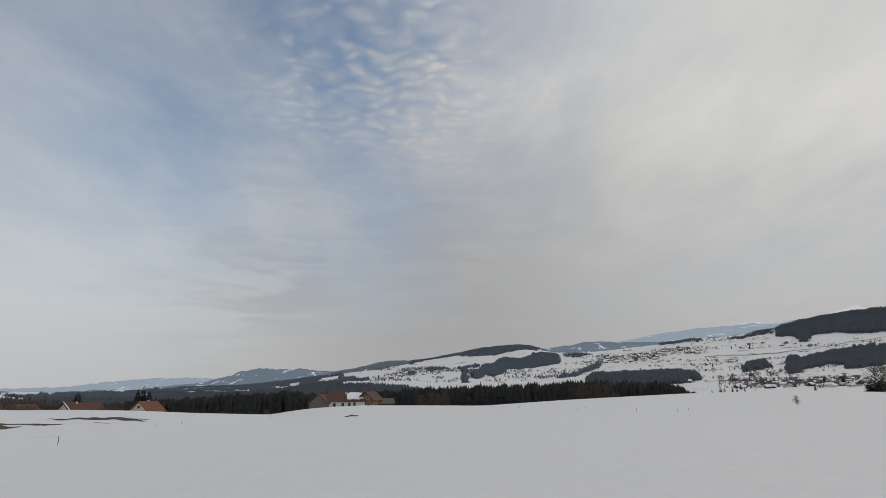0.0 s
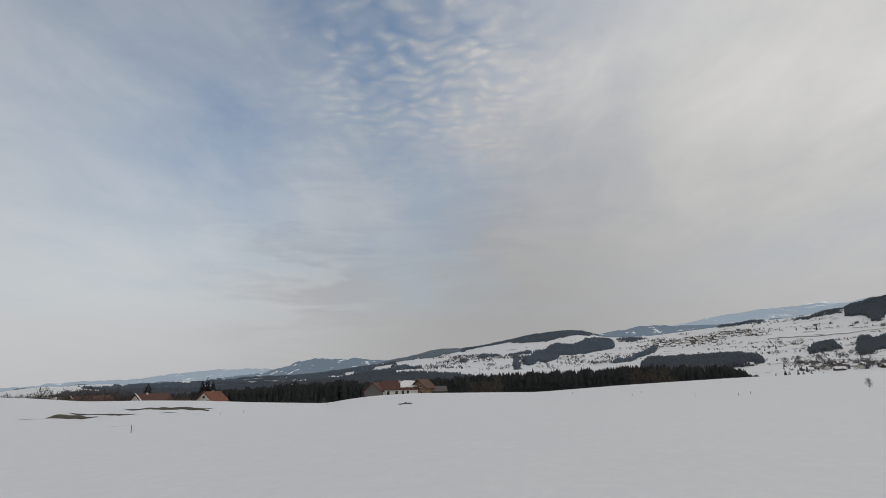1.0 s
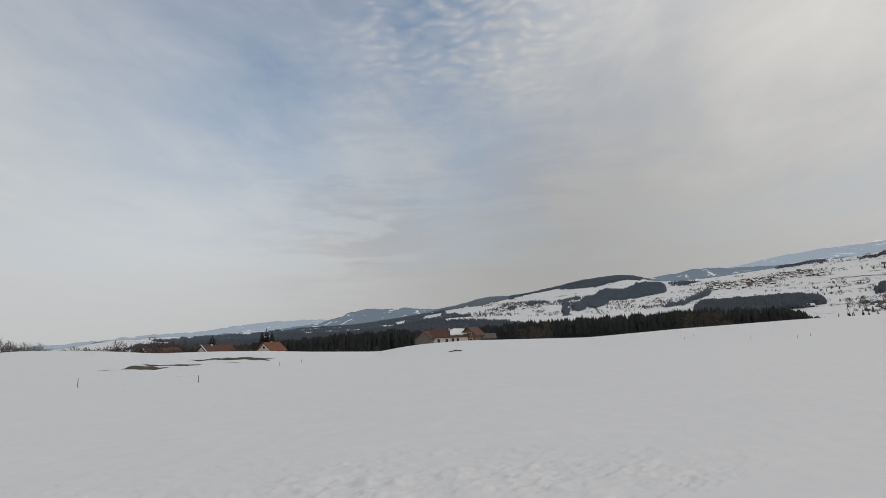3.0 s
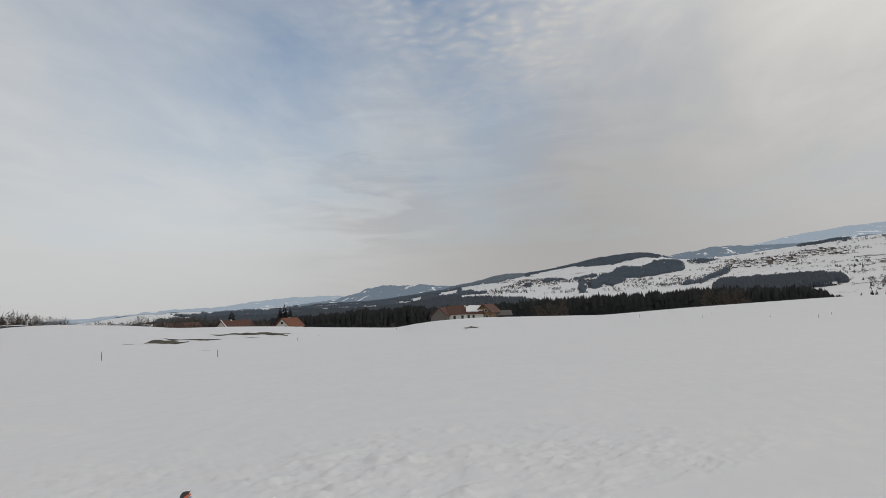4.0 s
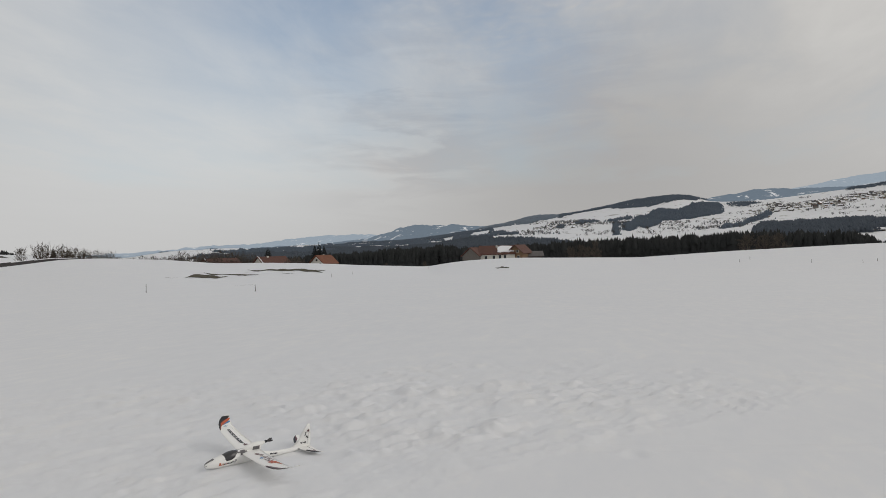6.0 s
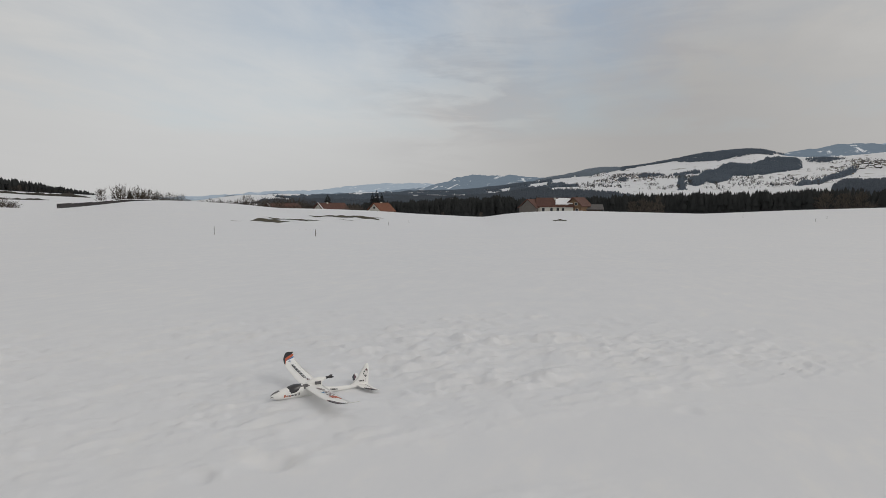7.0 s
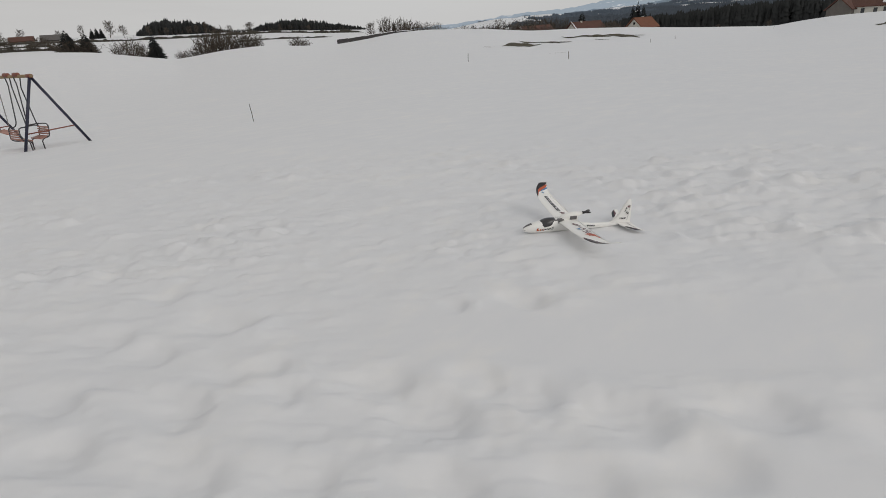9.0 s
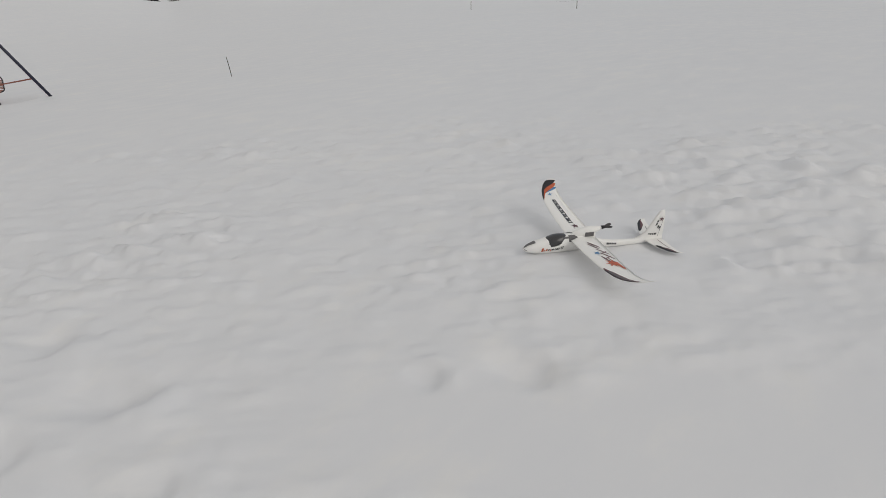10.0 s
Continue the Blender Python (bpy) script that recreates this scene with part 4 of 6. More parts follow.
TREES_IN_HEDGES = [
    ("bush", 58.2, 185, 3.2, 1.1, "round leafless bush in the snow", "bush"),
    ("bush", 57.5, 187, 2.4, 1.1, "round leafless bush in the snow", "bush"),
    ("bush", 50.0, 215, 6.4, 0.6, "tall leafless bush in a hedge row", "bush"),
    ("spruce", 49.2, 220, 5.4, 1.0, "dark spruce in a hedge row", "spruce tree"),
    ("bush", 48.6, 216, 5.8, 0.9, "brown leafless bush in a hedge row", "bush"),
    ("bush", 47.8, 216, 5.4, 0.9, "brown leafless bush in a hedge row", "bush"),
    ("bush", 47.0, 216, 4.8, 0.9, "brown leafless bush in a hedge row", "bush"),
    ("bush", 46.1, 217, 4.4, 0.9, "brown leafless bush in a hedge row", "bush"),
    ("bush", 45.2, 217, 4.6, 0.8, "brown leafless bush in a hedge row", "bush"),
    ("bush", 44.5, 217, 3.0, 0.9, "brown leafless bush in a hedge row", "bush"),
    ("bush", 76.6, 184, 3.4, 1.5, "dense dark hedge at the meadow's edge", "bush"),
    ("bush", 75.2, 184, 3.4, 1.5, "dense dark hedge at the meadow's edge", "bush"),
    ("spruce", 76.4, 186, 6.2, 1.9, "broad dark yew at the meadow's edge", "spruce tree"),
    ("spruce", 75.1, 186, 5.4, 2.0, "broad dark yew at the meadow's edge", "spruce tree"),
    ("bush", 77.6, 300, 3.6, 1.2, "brown leafless hedge below a farm", "bush"),
    ("bush", 78.8, 305, 4.2, 1.2, "brown leafless hedge below a farm", "bush"),
    ("bush", 80.2, 310, 4.0, 1.3, "brown leafless hedge below a farm", "bush"),
    ("bush", 81.6, 305, 4.4, 1.3, "brown leafless hedge below a farm", "bush"),
    ("bush", 78.2, 400, 4.5, 1.2, "brown leafless hedge below a farm", "bush"),
    ("bush", 80.6, 405, 5.0, 1.2, "brown leafless hedge below a farm", "bush"),
    ("bush", 76.4, 395, 4.0, 1.2, "brown leafless hedge below a farm", "bush"),
    ("bush", 82.6, 300, 4.6, 1.3, "brown leafless hedge below a farm", "bush"),
]
TREES_AT_FARMS = [
    ("bare", 70.4, 560, 9.5, 0.9, "leafless tree before a dark wood", "bare tree"),
    ("bare", 69.0, 560, 7.5, 0.9, "leafless tree before a dark wood", "bare tree"),
    ("bare", 67.2, 560, 8.0, 0.9, "leafless tree before a dark wood", "bare tree"),
    ("bare", 66.6, 560, 8.5, 0.9, "leafless tree before a dark wood", "bare tree"),
    ("bare", 65.2, 560, 7.0, 0.9, "leafless tree before a dark wood", "bare tree"),
    ("bare", 57.0, 560, 6.0, 0.9, "leafless tree before a dark wood", "bare tree"),
    ("bare", 59.5, 560, 6.5, 0.9, "leafless tree before a dark wood", "bare tree"),
    ("bare", 79.4, 470, 9.5, 0.9, "leafless tree before a dark wood", "bare tree"),
    ("bare", 80.8, 470, 8.5, 0.9, "leafless tree before a dark wood", "bare tree"),
    ("bare", 76.9, 470, 8.0, 0.9, "leafless tree before a dark wood", "bare tree"),
    ("spruce", 27.5, 275, 13.4, 0.8, "dark spruce behind an orange-roofed house", "spruce tree"),
    ("spruce", 27.1, 277, 14.8, 0.8, "dark spruce behind an orange-roofed house", "spruce tree"),
    ("spruce", 26.6, 276, 13.2, 0.8, "dark spruce behind an orange-roofed house", "spruce tree"),
    ("spruce", 31.9, 275, 11.5, 1.2, "dark spruce behind a brown-roofed house", "spruce tree"),
    ("bush", 33.4, 262, 7.5, 0.9, "brown leafless trees behind red-roofed houses", "bush"),
    ("bush", 34.3, 264, 8.2, 0.9, "brown leafless trees behind red-roofed houses", "bush"),
    ("bush", 35.2, 262, 8.4, 0.9, "brown leafless trees behind red-roofed houses", "bush"),
    ("bush", 36.2, 266, 8.8, 0.9, "brown leafless trees behind red-roofed houses", "bush"),
    ("bush", 37.2, 262, 8.0, 0.9, "brown leafless trees behind red-roofed houses", "bush"),
    ("bush", 38.2, 264, 7.2, 0.9, "brown leafless trees behind red-roofed houses", "bush"),
    ("bush", 29.4, 268, 6.6, 0.9, "brown leafless trees behind red-roofed houses", "bush"),
    ("bush", 39.4, 235, 6.6, 0.9, "grey leafless bush behind the meadow", "bush"),
]
TREES_BELOW_THE_MEADOW = [
    ("bush", 40.3, 236, 4.6, 0.9, "grey leafless bush behind the meadow", "bush"),
    ("bush", 41.0, 236, 4.2, 0.9, "grey leafless bush behind the meadow", "bush"),
    ("bush", 41.8, 238, 4.4, 0.9, "grey leafless bush behind the meadow", "bush"),
    ("bush", 42.7, 236, 4.2, 0.9, "grey leafless bush behind the meadow", "bush"),
    ("bush", 43.5, 236, 3.6, 0.9, "grey leafless bush behind the meadow", "bush"),
    ("bush", 35.0, 226, 4.6, 1.1, "brown leafless bush before a red-brown roof", "bush"),
    ("bush", 36.6, 226, 5.0, 1.1, "brown leafless bush before a red-brown roof", "bush"),
    ("bush", 37.8, 227, 4.6, 1.0, "brown leafless bush before a red-brown roof", "bush"),
    ("bush", 29.9, 228, 4.4, 1.0, "brown leafless bush beside a long house", "bush"),
    ("bush", 28.8, 229, 4.4, 1.1, "brown leafless bush beside a long house", "bush"),
    ("bare", -0.2, 330, 16.0, 0.5, "pale slender birch before dark spruces", "bare tree"),
    ("bare", 1.2, 340, 14.0, 0.8, "leafless tree before dark spruces", "bare tree"),
    ("bare", 2.1, 342, 13.0, 0.8, "leafless tree before dark spruces", "bare tree"),
    ("bare", 0.5, 336, 12.5, 0.9, "leafless tree before dark spruces", "bare tree"),
    ("bare", 16.7, 300, 6.5, 0.7, "pale leafless tree below the meadow", "bare tree"),
    ("bare", 20.5, 330, 6.0, 0.7, "pale leafless tree below the meadow", "bare tree"),
    ("bare", -13.4, 360, 18.0, 0.9, "brown leafless tree before dark spruces", "bare tree"),
    ("bare", -14.6, 365, 18.5, 0.9, "brown leafless tree before dark spruces", "bare tree"),
    ("bare", -15.8, 360, 17.5, 0.9, "brown leafless tree before dark spruces", "bare tree"),
    ("bare", -30.95, 104, 1.7, 0.8, "small lone leafless tree in the snow", "bare tree"),
    ("spruce", -24.6, 430, 14.4, 0.55, "dark spruce in front of a village", "spruce tree"),
    ("spruce", -25.3, 430, 16.2, 0.6, "dark spruce in front of a village", "spruce tree"),
]
TREES_IN_THE_VALLEY = [
    ("spruce", -25.6, 430, 14.4, 0.7, "dark spruce in front of a village", "spruce tree"),
    ("spruce", -26.25, 430, 15.2, 0.6, "dark spruce in front of a village", "spruce tree"),
    ("spruce", -26.6, 430, 14.0, 0.7, "dark spruce in front of a village", "spruce tree"),
    ("spruce", -27.2, 430, 13.6, 0.7, "dark spruce in front of a village", "spruce tree"),
    ("spruce", -28.0, 430, 12.6, 0.7, "dark spruce in front of a village", "spruce tree"),
    ("spruce", -32.4, 430, 14.2, 0.65, "dark spruce in front of a village", "spruce tree"),
    ("spruce", -33.1, 900, 11.5, 0.8, "dark spruce in front of a village", "spruce tree"),
    ("spruce", -34.4, 900, 12.5, 0.8, "dark spruce in front of a village", "spruce tree"),
    ("spruce", -36.25, 250, 8.2, 1.9, "broad dark evergreen at the meadow's edge", "spruce tree"),
    ("spruce", -36.9, 250, 9.0, 2.0, "broad dark evergreen at the meadow's edge", "spruce tree"),
    ("spruce", -37.7, 250, 9.4, 2.0, "broad dark evergreen at the meadow's edge", "spruce tree"),
    ("spruce", -38.6, 250, 9.2, 2.0, "broad dark evergreen at the meadow's edge", "spruce tree"),
    ("spruce", -39.6, 250, 9.0, 2.0, "broad dark evergreen at the meadow's edge", "spruce tree"),
    ("bare", -36.9, 246, 14.0, 1.15, "wide leafless tree at the meadow's edge", "bare tree"),
    ("bare", -38.4, 247, 13.0, 1.1, "wide leafless tree at the meadow's edge", "bare tree"),
    ("bare", -25.45, 1080, 14.5, 1.15, "round leafless tree above a village", "bare tree"),
    ("bare", -26.4, 1150, 14.0, 1.15, "round leafless tree above a village", "bare tree"),
    ("spruce", -28.05, 2230, 20, 0.5, "tall slender spruce on a snowy slope", "spruce tree"),
    ("spruce", -24.9, 1700, 13, 0.5, "tall slender spruce on a snowy slope", "spruce tree"),
    ("spruce", -26.6, 2300, 16, 0.5, "tall slender spruce on a snowy slope", "spruce tree"),
    ("bare", -27.9, 1000, 18, 1.0, "round leafless tree above a village", "bare tree"),
    ("bare", -5.0, 1450, 13, 1.0, "round leafless tree on a snowy field", "bare tree"),
]
for k, (kind, az, r, tall, slim, label, category) in enumerate(TREES_BY_THE_LANE + TREES_IN_HEDGES + TREES_AT_FARMS + TREES_BELOW_THE_MEADOW + TREES_IN_THE_VALLEY):
    tree(kind, az, r, tall, slim, 500 + k, label, category)


# ---- lanes and bare ground ----
def strip(name, line, width, mat, label, kind="structure", category="road", lift=0.12):
    """A lane laid over the land along bearings and ranges."""
    az = np.linspace(line[0][0], line[-1][0], 60) if line[0][0] < line[-1][0] else np.linspace(line[-1][0], line[0][0], 60)
    rows = sorted(line)
    r = np.interp(az, [a for a, _ in rows], [q for _, q in rows]) * (1 + 0.006 * vnoise(az * 1.5, az * 0, 77))
    a = np.radians(az)
    vs = []
    for f in (-0.5, 0, 0.5):
        q = r + f * width
        x, y = CX - q * np.sin(a), CY + q * np.cos(a)
        vs.append(np.stack([x, y, land(x, y, False) + lift], -1))
    v = np.concatenate(vs)
    n = len(az)
    f = [(k * n + i, k * n + i + 1, (k + 1) * n + i + 1, (k + 1) * n + i) for k in range(2) for i in range(n - 1)]
    return tagged(new(name, tri_mesh(name, v, np.array(f), mat, True)), label, category, kind=kind)


def bank(line, tall, label, seed):
    """A low earth bank, thawed bare, along bearings and ranges."""
    rows = sorted(line)
    az = np.arange(rows[0][0], rows[-1][0], 0.12)
    r = np.interp(az, [a for a, _ in rows], [q for _, q in rows])
    a = np.radians(az)
    h = tall * np.maximum(0.75 + 0.42 * fbm(az * 1.7, az * 0, seed, 4, 0.6), 0.45)
    end = sstep(rows[0][0], rows[0][0] + 1.2, az) * sstep(rows[-1][0], rows[-1][0] - 1.2, az)
    vs = []
    for f, up in ((-3.5, -0.3), (-1.2, 0.75), (0.6, 1.0), (3.0, 0.8), (7.0, -0.3)):
        q = r + f
        x, y = CX - q * np.sin(a), CY + q * np.cos(a)
        vs.append(np.stack([x, y, land(x, y, False) + np.where(up > 0, up * h * end, up)], -1))
    n = len(az)
    f = [(k * n + i, k * n + i + 1, (k + 1) * n + i + 1, (k + 1) * n + i) for k in range(4) for i in range(n - 1)]
    return tagged(new("ground_bank", tri_mesh("ground_bank", np.concatenate(vs), np.array(f), BANK_EARTH, True)), label, "ground", kind="structure")


bank([(84, 440), (73.9, 445), (70.8, 450), (66, 425), (63.8, 450), (60.9, 440), (57, 430), (52, 425)], 1.7, "dark thawed bank along a lane between snowy fields", 91)
bank([(64.5, 330), (62, 330), (58, 345), (55, 360)], 0.8, "thawed bank between snowy fields", 92)
bank([(86, 300), (80, 310), (76.5, 300)], 1.6, "dark thawed bank below a farm", 94)
bank([(88, 370), (82, 360), (77, 372)], 1.3, "dark thawed bank below a farm", 95)
strip("road_3", [(-24.4, 2040), (-30, 2080), (-37.7, 2250), (-42, 2300)], 7, ASPHALT, "dark road across a snowy slope", lift=1.0)
strip("road_4", [(-24, 1150), (-30, 1200), (-34, 1180)], 7, ASPHALT, "dark road behind a village", lift=0.6)


def bare_patch(az, el, long_m, deep_m, turn, seed, label="patch of bare wet grass in the snow"):
    """Thawed ground, an uneven thin sheet on the snow."""
    r = 60.0
    for _ in range(400):
        z = float(land(CX - r * math.sin(radians(az)), CY + r * math.cos(radians(az))))
        if math.degrees(math.atan2(z - EYE, r)) >= el or r > 149:
            break
        r += 0.5
    rg = np.random.RandomState(seed)
    cx, cy = CX - r * math.sin(radians(az)), CY + r * math.cos(radians(az))
    side, out = Vector((-math.cos(radians(az)), -math.sin(radians(az)))), Vector((-math.sin(radians(az)), math.cos(radians(az))))
    n, verts, faces = 28, [], []
    for i in range(n + 1):
        t = -1 + 2 * i / n
        w = deep_m * (1 - abs(t) ** 2.2) ** 0.6 * (0.75 + 0.5 * float(vnoise(t * 3.1, 0.0, seed))) + 0.02
        mid = turn * t + deep_m * 0.5 * float(vnoise(t * 1.7, 3.0, seed + 1))
        for k in range(4):
            q = mid + w * (k / 3 - 0.5)
            x, y = cx + side.x * t * long_m / 2 + out.x * q, cy + side.y * t * long_m / 2 + out.y * q
            verts.append((x, y, float(land(x, y)) + 0.05))
    for i in range(n):
        for k in range(3):
            a = i * 4 + k
            faces.append((a, a + 1, a + 5, a + 4))
    return tagged(new("ground_bare_patch", mesh_of("ground_bare_patch", verts, faces, GRASS)), label, "ground", kind="structure")


bare_patch(37.3, -2.08, 6.2, 10.0, -2.0, 11)
bare_patch(35.3, -1.96, 9.0, 4.0, 3.6, 12)
bare_patch(34.0, -2.09, 2.2, 4.0, 0.6, 16)
bare_patch(36.4, -2.17, 3.2, 0.7, 0.4, 21)
bare_patch(31.6, -1.71, 9.0, 5.0, 1.5, 13)
bare_patch(29.2, -1.86, 9.0, 12.0, 2.2, 14)
bare_patch(27.6, -1.84, 5.0, 3.2, 0.8, 22)
bare_patch(30.1, -2.08, 2.6, 0.8, 2.2, 23)
bare_patch(34.0, -3.03, 2.0, 0.6, 0.1, 17)
bare_patch(40.4, -2.08, 1.8, 0.7, 0.0, 18)
bare_patch(8.9, -2.08, 2.6, 4.5, 0.0, 19)


# ---- houses ----
def gable(name, lo, hi, eave, ridge, mat, along="x"):
    """A house body with gables, from the ground to the roof."""
    (x0, y0), (x1, y1) = lo, hi
    if along == "x":
        v = [(x0, y0, 0), (x1, y0, 0), (x1, y1, 0), (x0, y1, 0), (x0, y0, eave), (x1, y0, eave), (x1, y1, eave), (x0, y1, eave), (x0, (y0 + y1) / 2, ridge), (x1, (y0 + y1) / 2, ridge)]
        f = [(0, 1, 5, 4), (2, 3, 7, 6), (1, 2, 6, 9, 5), (3, 0, 4, 8, 7), (3, 2, 1, 0), (4, 5, 9, 8), (6, 7, 8, 9)]
    else:
        v = [(x0, y0, 0), (x1, y0, 0), (x1, y1, 0), (x0, y1, 0), (x0, y0, eave), (x1, y0, eave), (x1, y1, eave), (x0, y1, eave), ((x0 + x1) / 2, y0, ridge), ((x0 + x1) / 2, y1, ridge)]
        f = [(0, 1, 5, 8, 4), (2, 3, 7, 9, 6), (1, 2, 6, 5), (3, 0, 4, 7), (3, 2, 1, 0), (4, 8, 9, 7), (5, 6, 9, 8)]
    return mesh_of(name, v, f, mat)


def roof_slab(name, p, q, depth_vec, thick, mat):
    """One roof plane: from ridge line p-q down by depth_vec."""
    p, q, d = Vector(p), Vector(q), Vector(depth_vec)
    n = (q - p).cross(d).normalized()
    if n.z < 0:
        n = -n
    low, t = [p, q, q + d, p + d], n * thick
    v = low + [c + t for c in low]
    return mesh_of(name, v, [(0, 1, 2, 3), (7, 6, 5, 4), (0, 4, 5, 1), (1, 5, 6, 2), (2, 6, 7, 3), (3, 7, 4, 0)], mat)


def house(az, r, turn, length, width, eave, ridge, wall_mat, roof_mat, label, windows=(), snow=None, chimney=None, sink=0.0, gable_mat=None, over=0.7, name="house", along="x"):
    base = new(name)
    base.matrix_basis = Matrix.Translation(spot(az, r) - Vector((0, 0, sink))) @ pose(0, 0, 0, 0, 0, az + turn)
    tagged(base, label, "house")
    L, B = length / 2, width / 2
    part("wall", gable("wall", (-L, -B), (L, B), eave, ridge, wall_mat), base)
    slope = (ridge - eave) / B
    for s in (-1, 1):
        top = ridge + 0.12
        roof = part("roof", roof_slab("roof", (-L - over, 0, top), (L + over, 0, top), (0, s * (B + over), -slope * (B + over)), 0.22, roof_mat), base)
        if snow and s == snow[0]:
            _, a, b, c, d = snow
            p0 = Vector((a * L, s * c * B, top - slope * c * B + 0.26))
            q0 = Vector((b * L, s * c * B, top - slope * c * B + 0.26))
            bm = bmesh.new()
            ring = []
            rg = np.random.RandomState(int(az * 10) % 1000)
            down = Vector((0, s * (d - c) * B, -slope * (d - c) * B))
            for i in range(18):
                an = 2 * math.pi * i / 18
                ca, sa = math.cos(an), math.sin(an)
                f, g = 0.5 + 0.5 * math.copysign(abs(ca) ** 0.5, ca), 0.5 + 0.5 * math.copysign(abs(sa) ** 0.5, sa)
                ring.append(bm.verts.new(p0 + (q0 - p0) * (f + 0.03 * rg.randn()) + down * (g + 0.05 * rg.randn())))
            face = bm.faces.new(ring)
            up = bmesh.ops.extrude_face_region(bm, geom=[face])["geom"]
            for e in up:
                if isinstance(e, bmesh.types.BMVert):
                    e.co += Vector((0, s * 0.1, 0.22))
            part("snow_patch", from_bm("snow_patch", bm, ROOF_SNOW), base, "melting snow left on the tiles")
    if gable_mat:
        for s in (-1, 1):
            x = s * (L + 0.02)
            part("gable_boarding", mesh_of("gable_boarding", [(x, -B, eave), (x, B, eave), (x, 0, ridge), (x + s * 0.05, -B, eave), (x + s * 0.05, B, eave), (x + s * 0.05, 0, ridge)],
                                           [(0, 1, 2), (5, 4, 3), (0, 3, 4, 1), (1, 4, 5, 2), (2, 5, 3, 0)], gable_mat), base, "brown timber boarding")
    for side, u, z, w, h in windows:
        # side: 'f' front (towards the viewer), 'l' or 'r' gable end
        lo, hi = ((u - w / 2, -B - 0.06, z), (u + w / 2, -B + 0.02, z + h)) if side == "f" else ((L - 0.02, u - w / 2, z), (L + 0.07, u + w / 2, z + h)) if side == "r" else ((-L - 0.07, u - w / 2, z), (-L + 0.02, u + w / 2, z + h))
        win = part("window", box("window", lo, hi, PANE), base)
        g = 0.08
        bm = bmesh.new()
        if side == "f":
            for a, b in (((lo[0] - g, lo[1] - 0.03, lo[2] - g), (lo[0], hi[1], hi[2] + g)), ((hi[0], lo[1] - 0.03, lo[2] - g), (hi[0] + g, hi[1], hi[2] + g)), ((lo[0], lo[1] - 0.03, hi[2]), (hi[0], hi[1], hi[2] + g)), ((lo[0], lo[1] - 0.06, lo[2] - g), (hi[0], hi[1], lo[2]))):
                add_box(bm, a, b)
        else:
            xo = (hi[0] + 0.03) if side == "r" else (lo[0] - 0.03)
            xi = lo[0] if side == "r" else hi[0]
            x0, x1 = min(xo, xi), max(xo, xi)
            for a, b in (((x0, lo[1] - g, lo[2] - g), (x1, lo[1], hi[2] + g)), ((x0, hi[1], lo[2] - g), (x1, hi[1] + g, hi[2] + g)), ((x0, lo[1], hi[2]), (x1, hi[1], hi[2] + g)), ((x0, lo[1], lo[2] - g), (x1, hi[1], lo[2]))):
                add_box(bm, a, b)
        part("window_frame", from_bm("window_frame", bm, RENDERED), win)
    if chimney:
        cx, cy, ch = chimney
        part("chimney", box("chimney", (cx - 0.3, cy - 0.3, ridge - 1.5), (cx + 0.3, cy + 0.3, ridge + ch), RENDERED, 0.04), base, "white rendered chimney")
    return base


WIN = [("f", -4, 1.0, 1.0, 1.3), ("f", -1.2, 1.0, 1.0, 1.3), ("f", 2.5, 1.0, 1.0, 1.3)]
# the farm: a grey barn end, a long brown roof with snow, and a timber gable
farm = house(9.35, 191, -3, 11.6, 8.6, 2.8, 5.4, RENDERED, BROWN_TILE, "farmhouse with white walls and a brown tiled roof half under snow",
             [("f", -3.6, 1.3, 0.8, 1.1), ("f", -1.0, 1.3, 0.8, 1.1), ("f", 1.0, 1.1, 0.8, 1.4), ("f", 2.6, 1.1, 0.7, 1.4)], (-1, 0.02, 0.96, 0.18, 0.9), (-0.2, -1.0, 0.3), 0.1, name="farmhouse", over=0.4)
house(11.6, 190, 62, 6.5, 6.0, 2.7, 5.2, BARNWALL, BROWN_TILE, "grey barn end with a brown tiled roof", name="barn", sink=0.1, over=0.4)
house(7.15, 190.5, 66, 7.5, 5.2, 2.9, 5.3, TIMBER, BROWN_TILE, "timber-clad house wing with a broad gable", [("l", -0.9, 3.1, 0.8, 0.7), ("l", 0.9, 3.1, 0.8, 0.7), ("l", -1.2, 0.9, 0.9, 1.0), ("l", 1.1, 0.9, 0.9, 1.0)], None, None, 0.0, None, name="house_wing", over=0.5)
house(5.75, 193, 8, 4.6, 4.5, 2.0, 3.2, DARKTIMBER, GREY_TILE, "low timber shed with a grey roof", name="shed", sink=0.0)
house(26.7, 235, 48, 7.8, 7.0, 3.4, 6.3, RENDERED, TILE, "small white house with an orange tiled roof", [("l", -1.8, 2.2, 1.1, 1.2), ("l", 1.6, 2.2, 1.1, 1.2), ("l", 0, 4.2, 1.0, 0.8)], None, (0.6, 0.4, 0.5), 0.3)
house(31.6, 242, 30, 11.5, 8.8, 2.9, 5.7, RENDERED, BROWN_TILE, "long house with a reddish brown tiled roof", [("l", 0, 1.6, 1.0, 1.0)], (-1, -1.08, -1.03, 0.02, 1.1), (-2.0, -0.5, 0.5), 0.3)
house(36.2, 240, 28, 12.5, 9.0, 2.4, 4.9, GREYWALL, BROWN_TILE, "long low barn with a red-brown roof", [], (-1, -1.08, -1.02, 0.02, 1.0), None, 0.3, name="barn")
house(39.0, 238, -35, 7.0, 7.0, 2.2, 4.4, GREYWALL, GREY_TILE, "grey barn with snow on its roof", [], (-1, -0.8, 0.9, 0.1, 0.95), None, 1.0, name="barn")
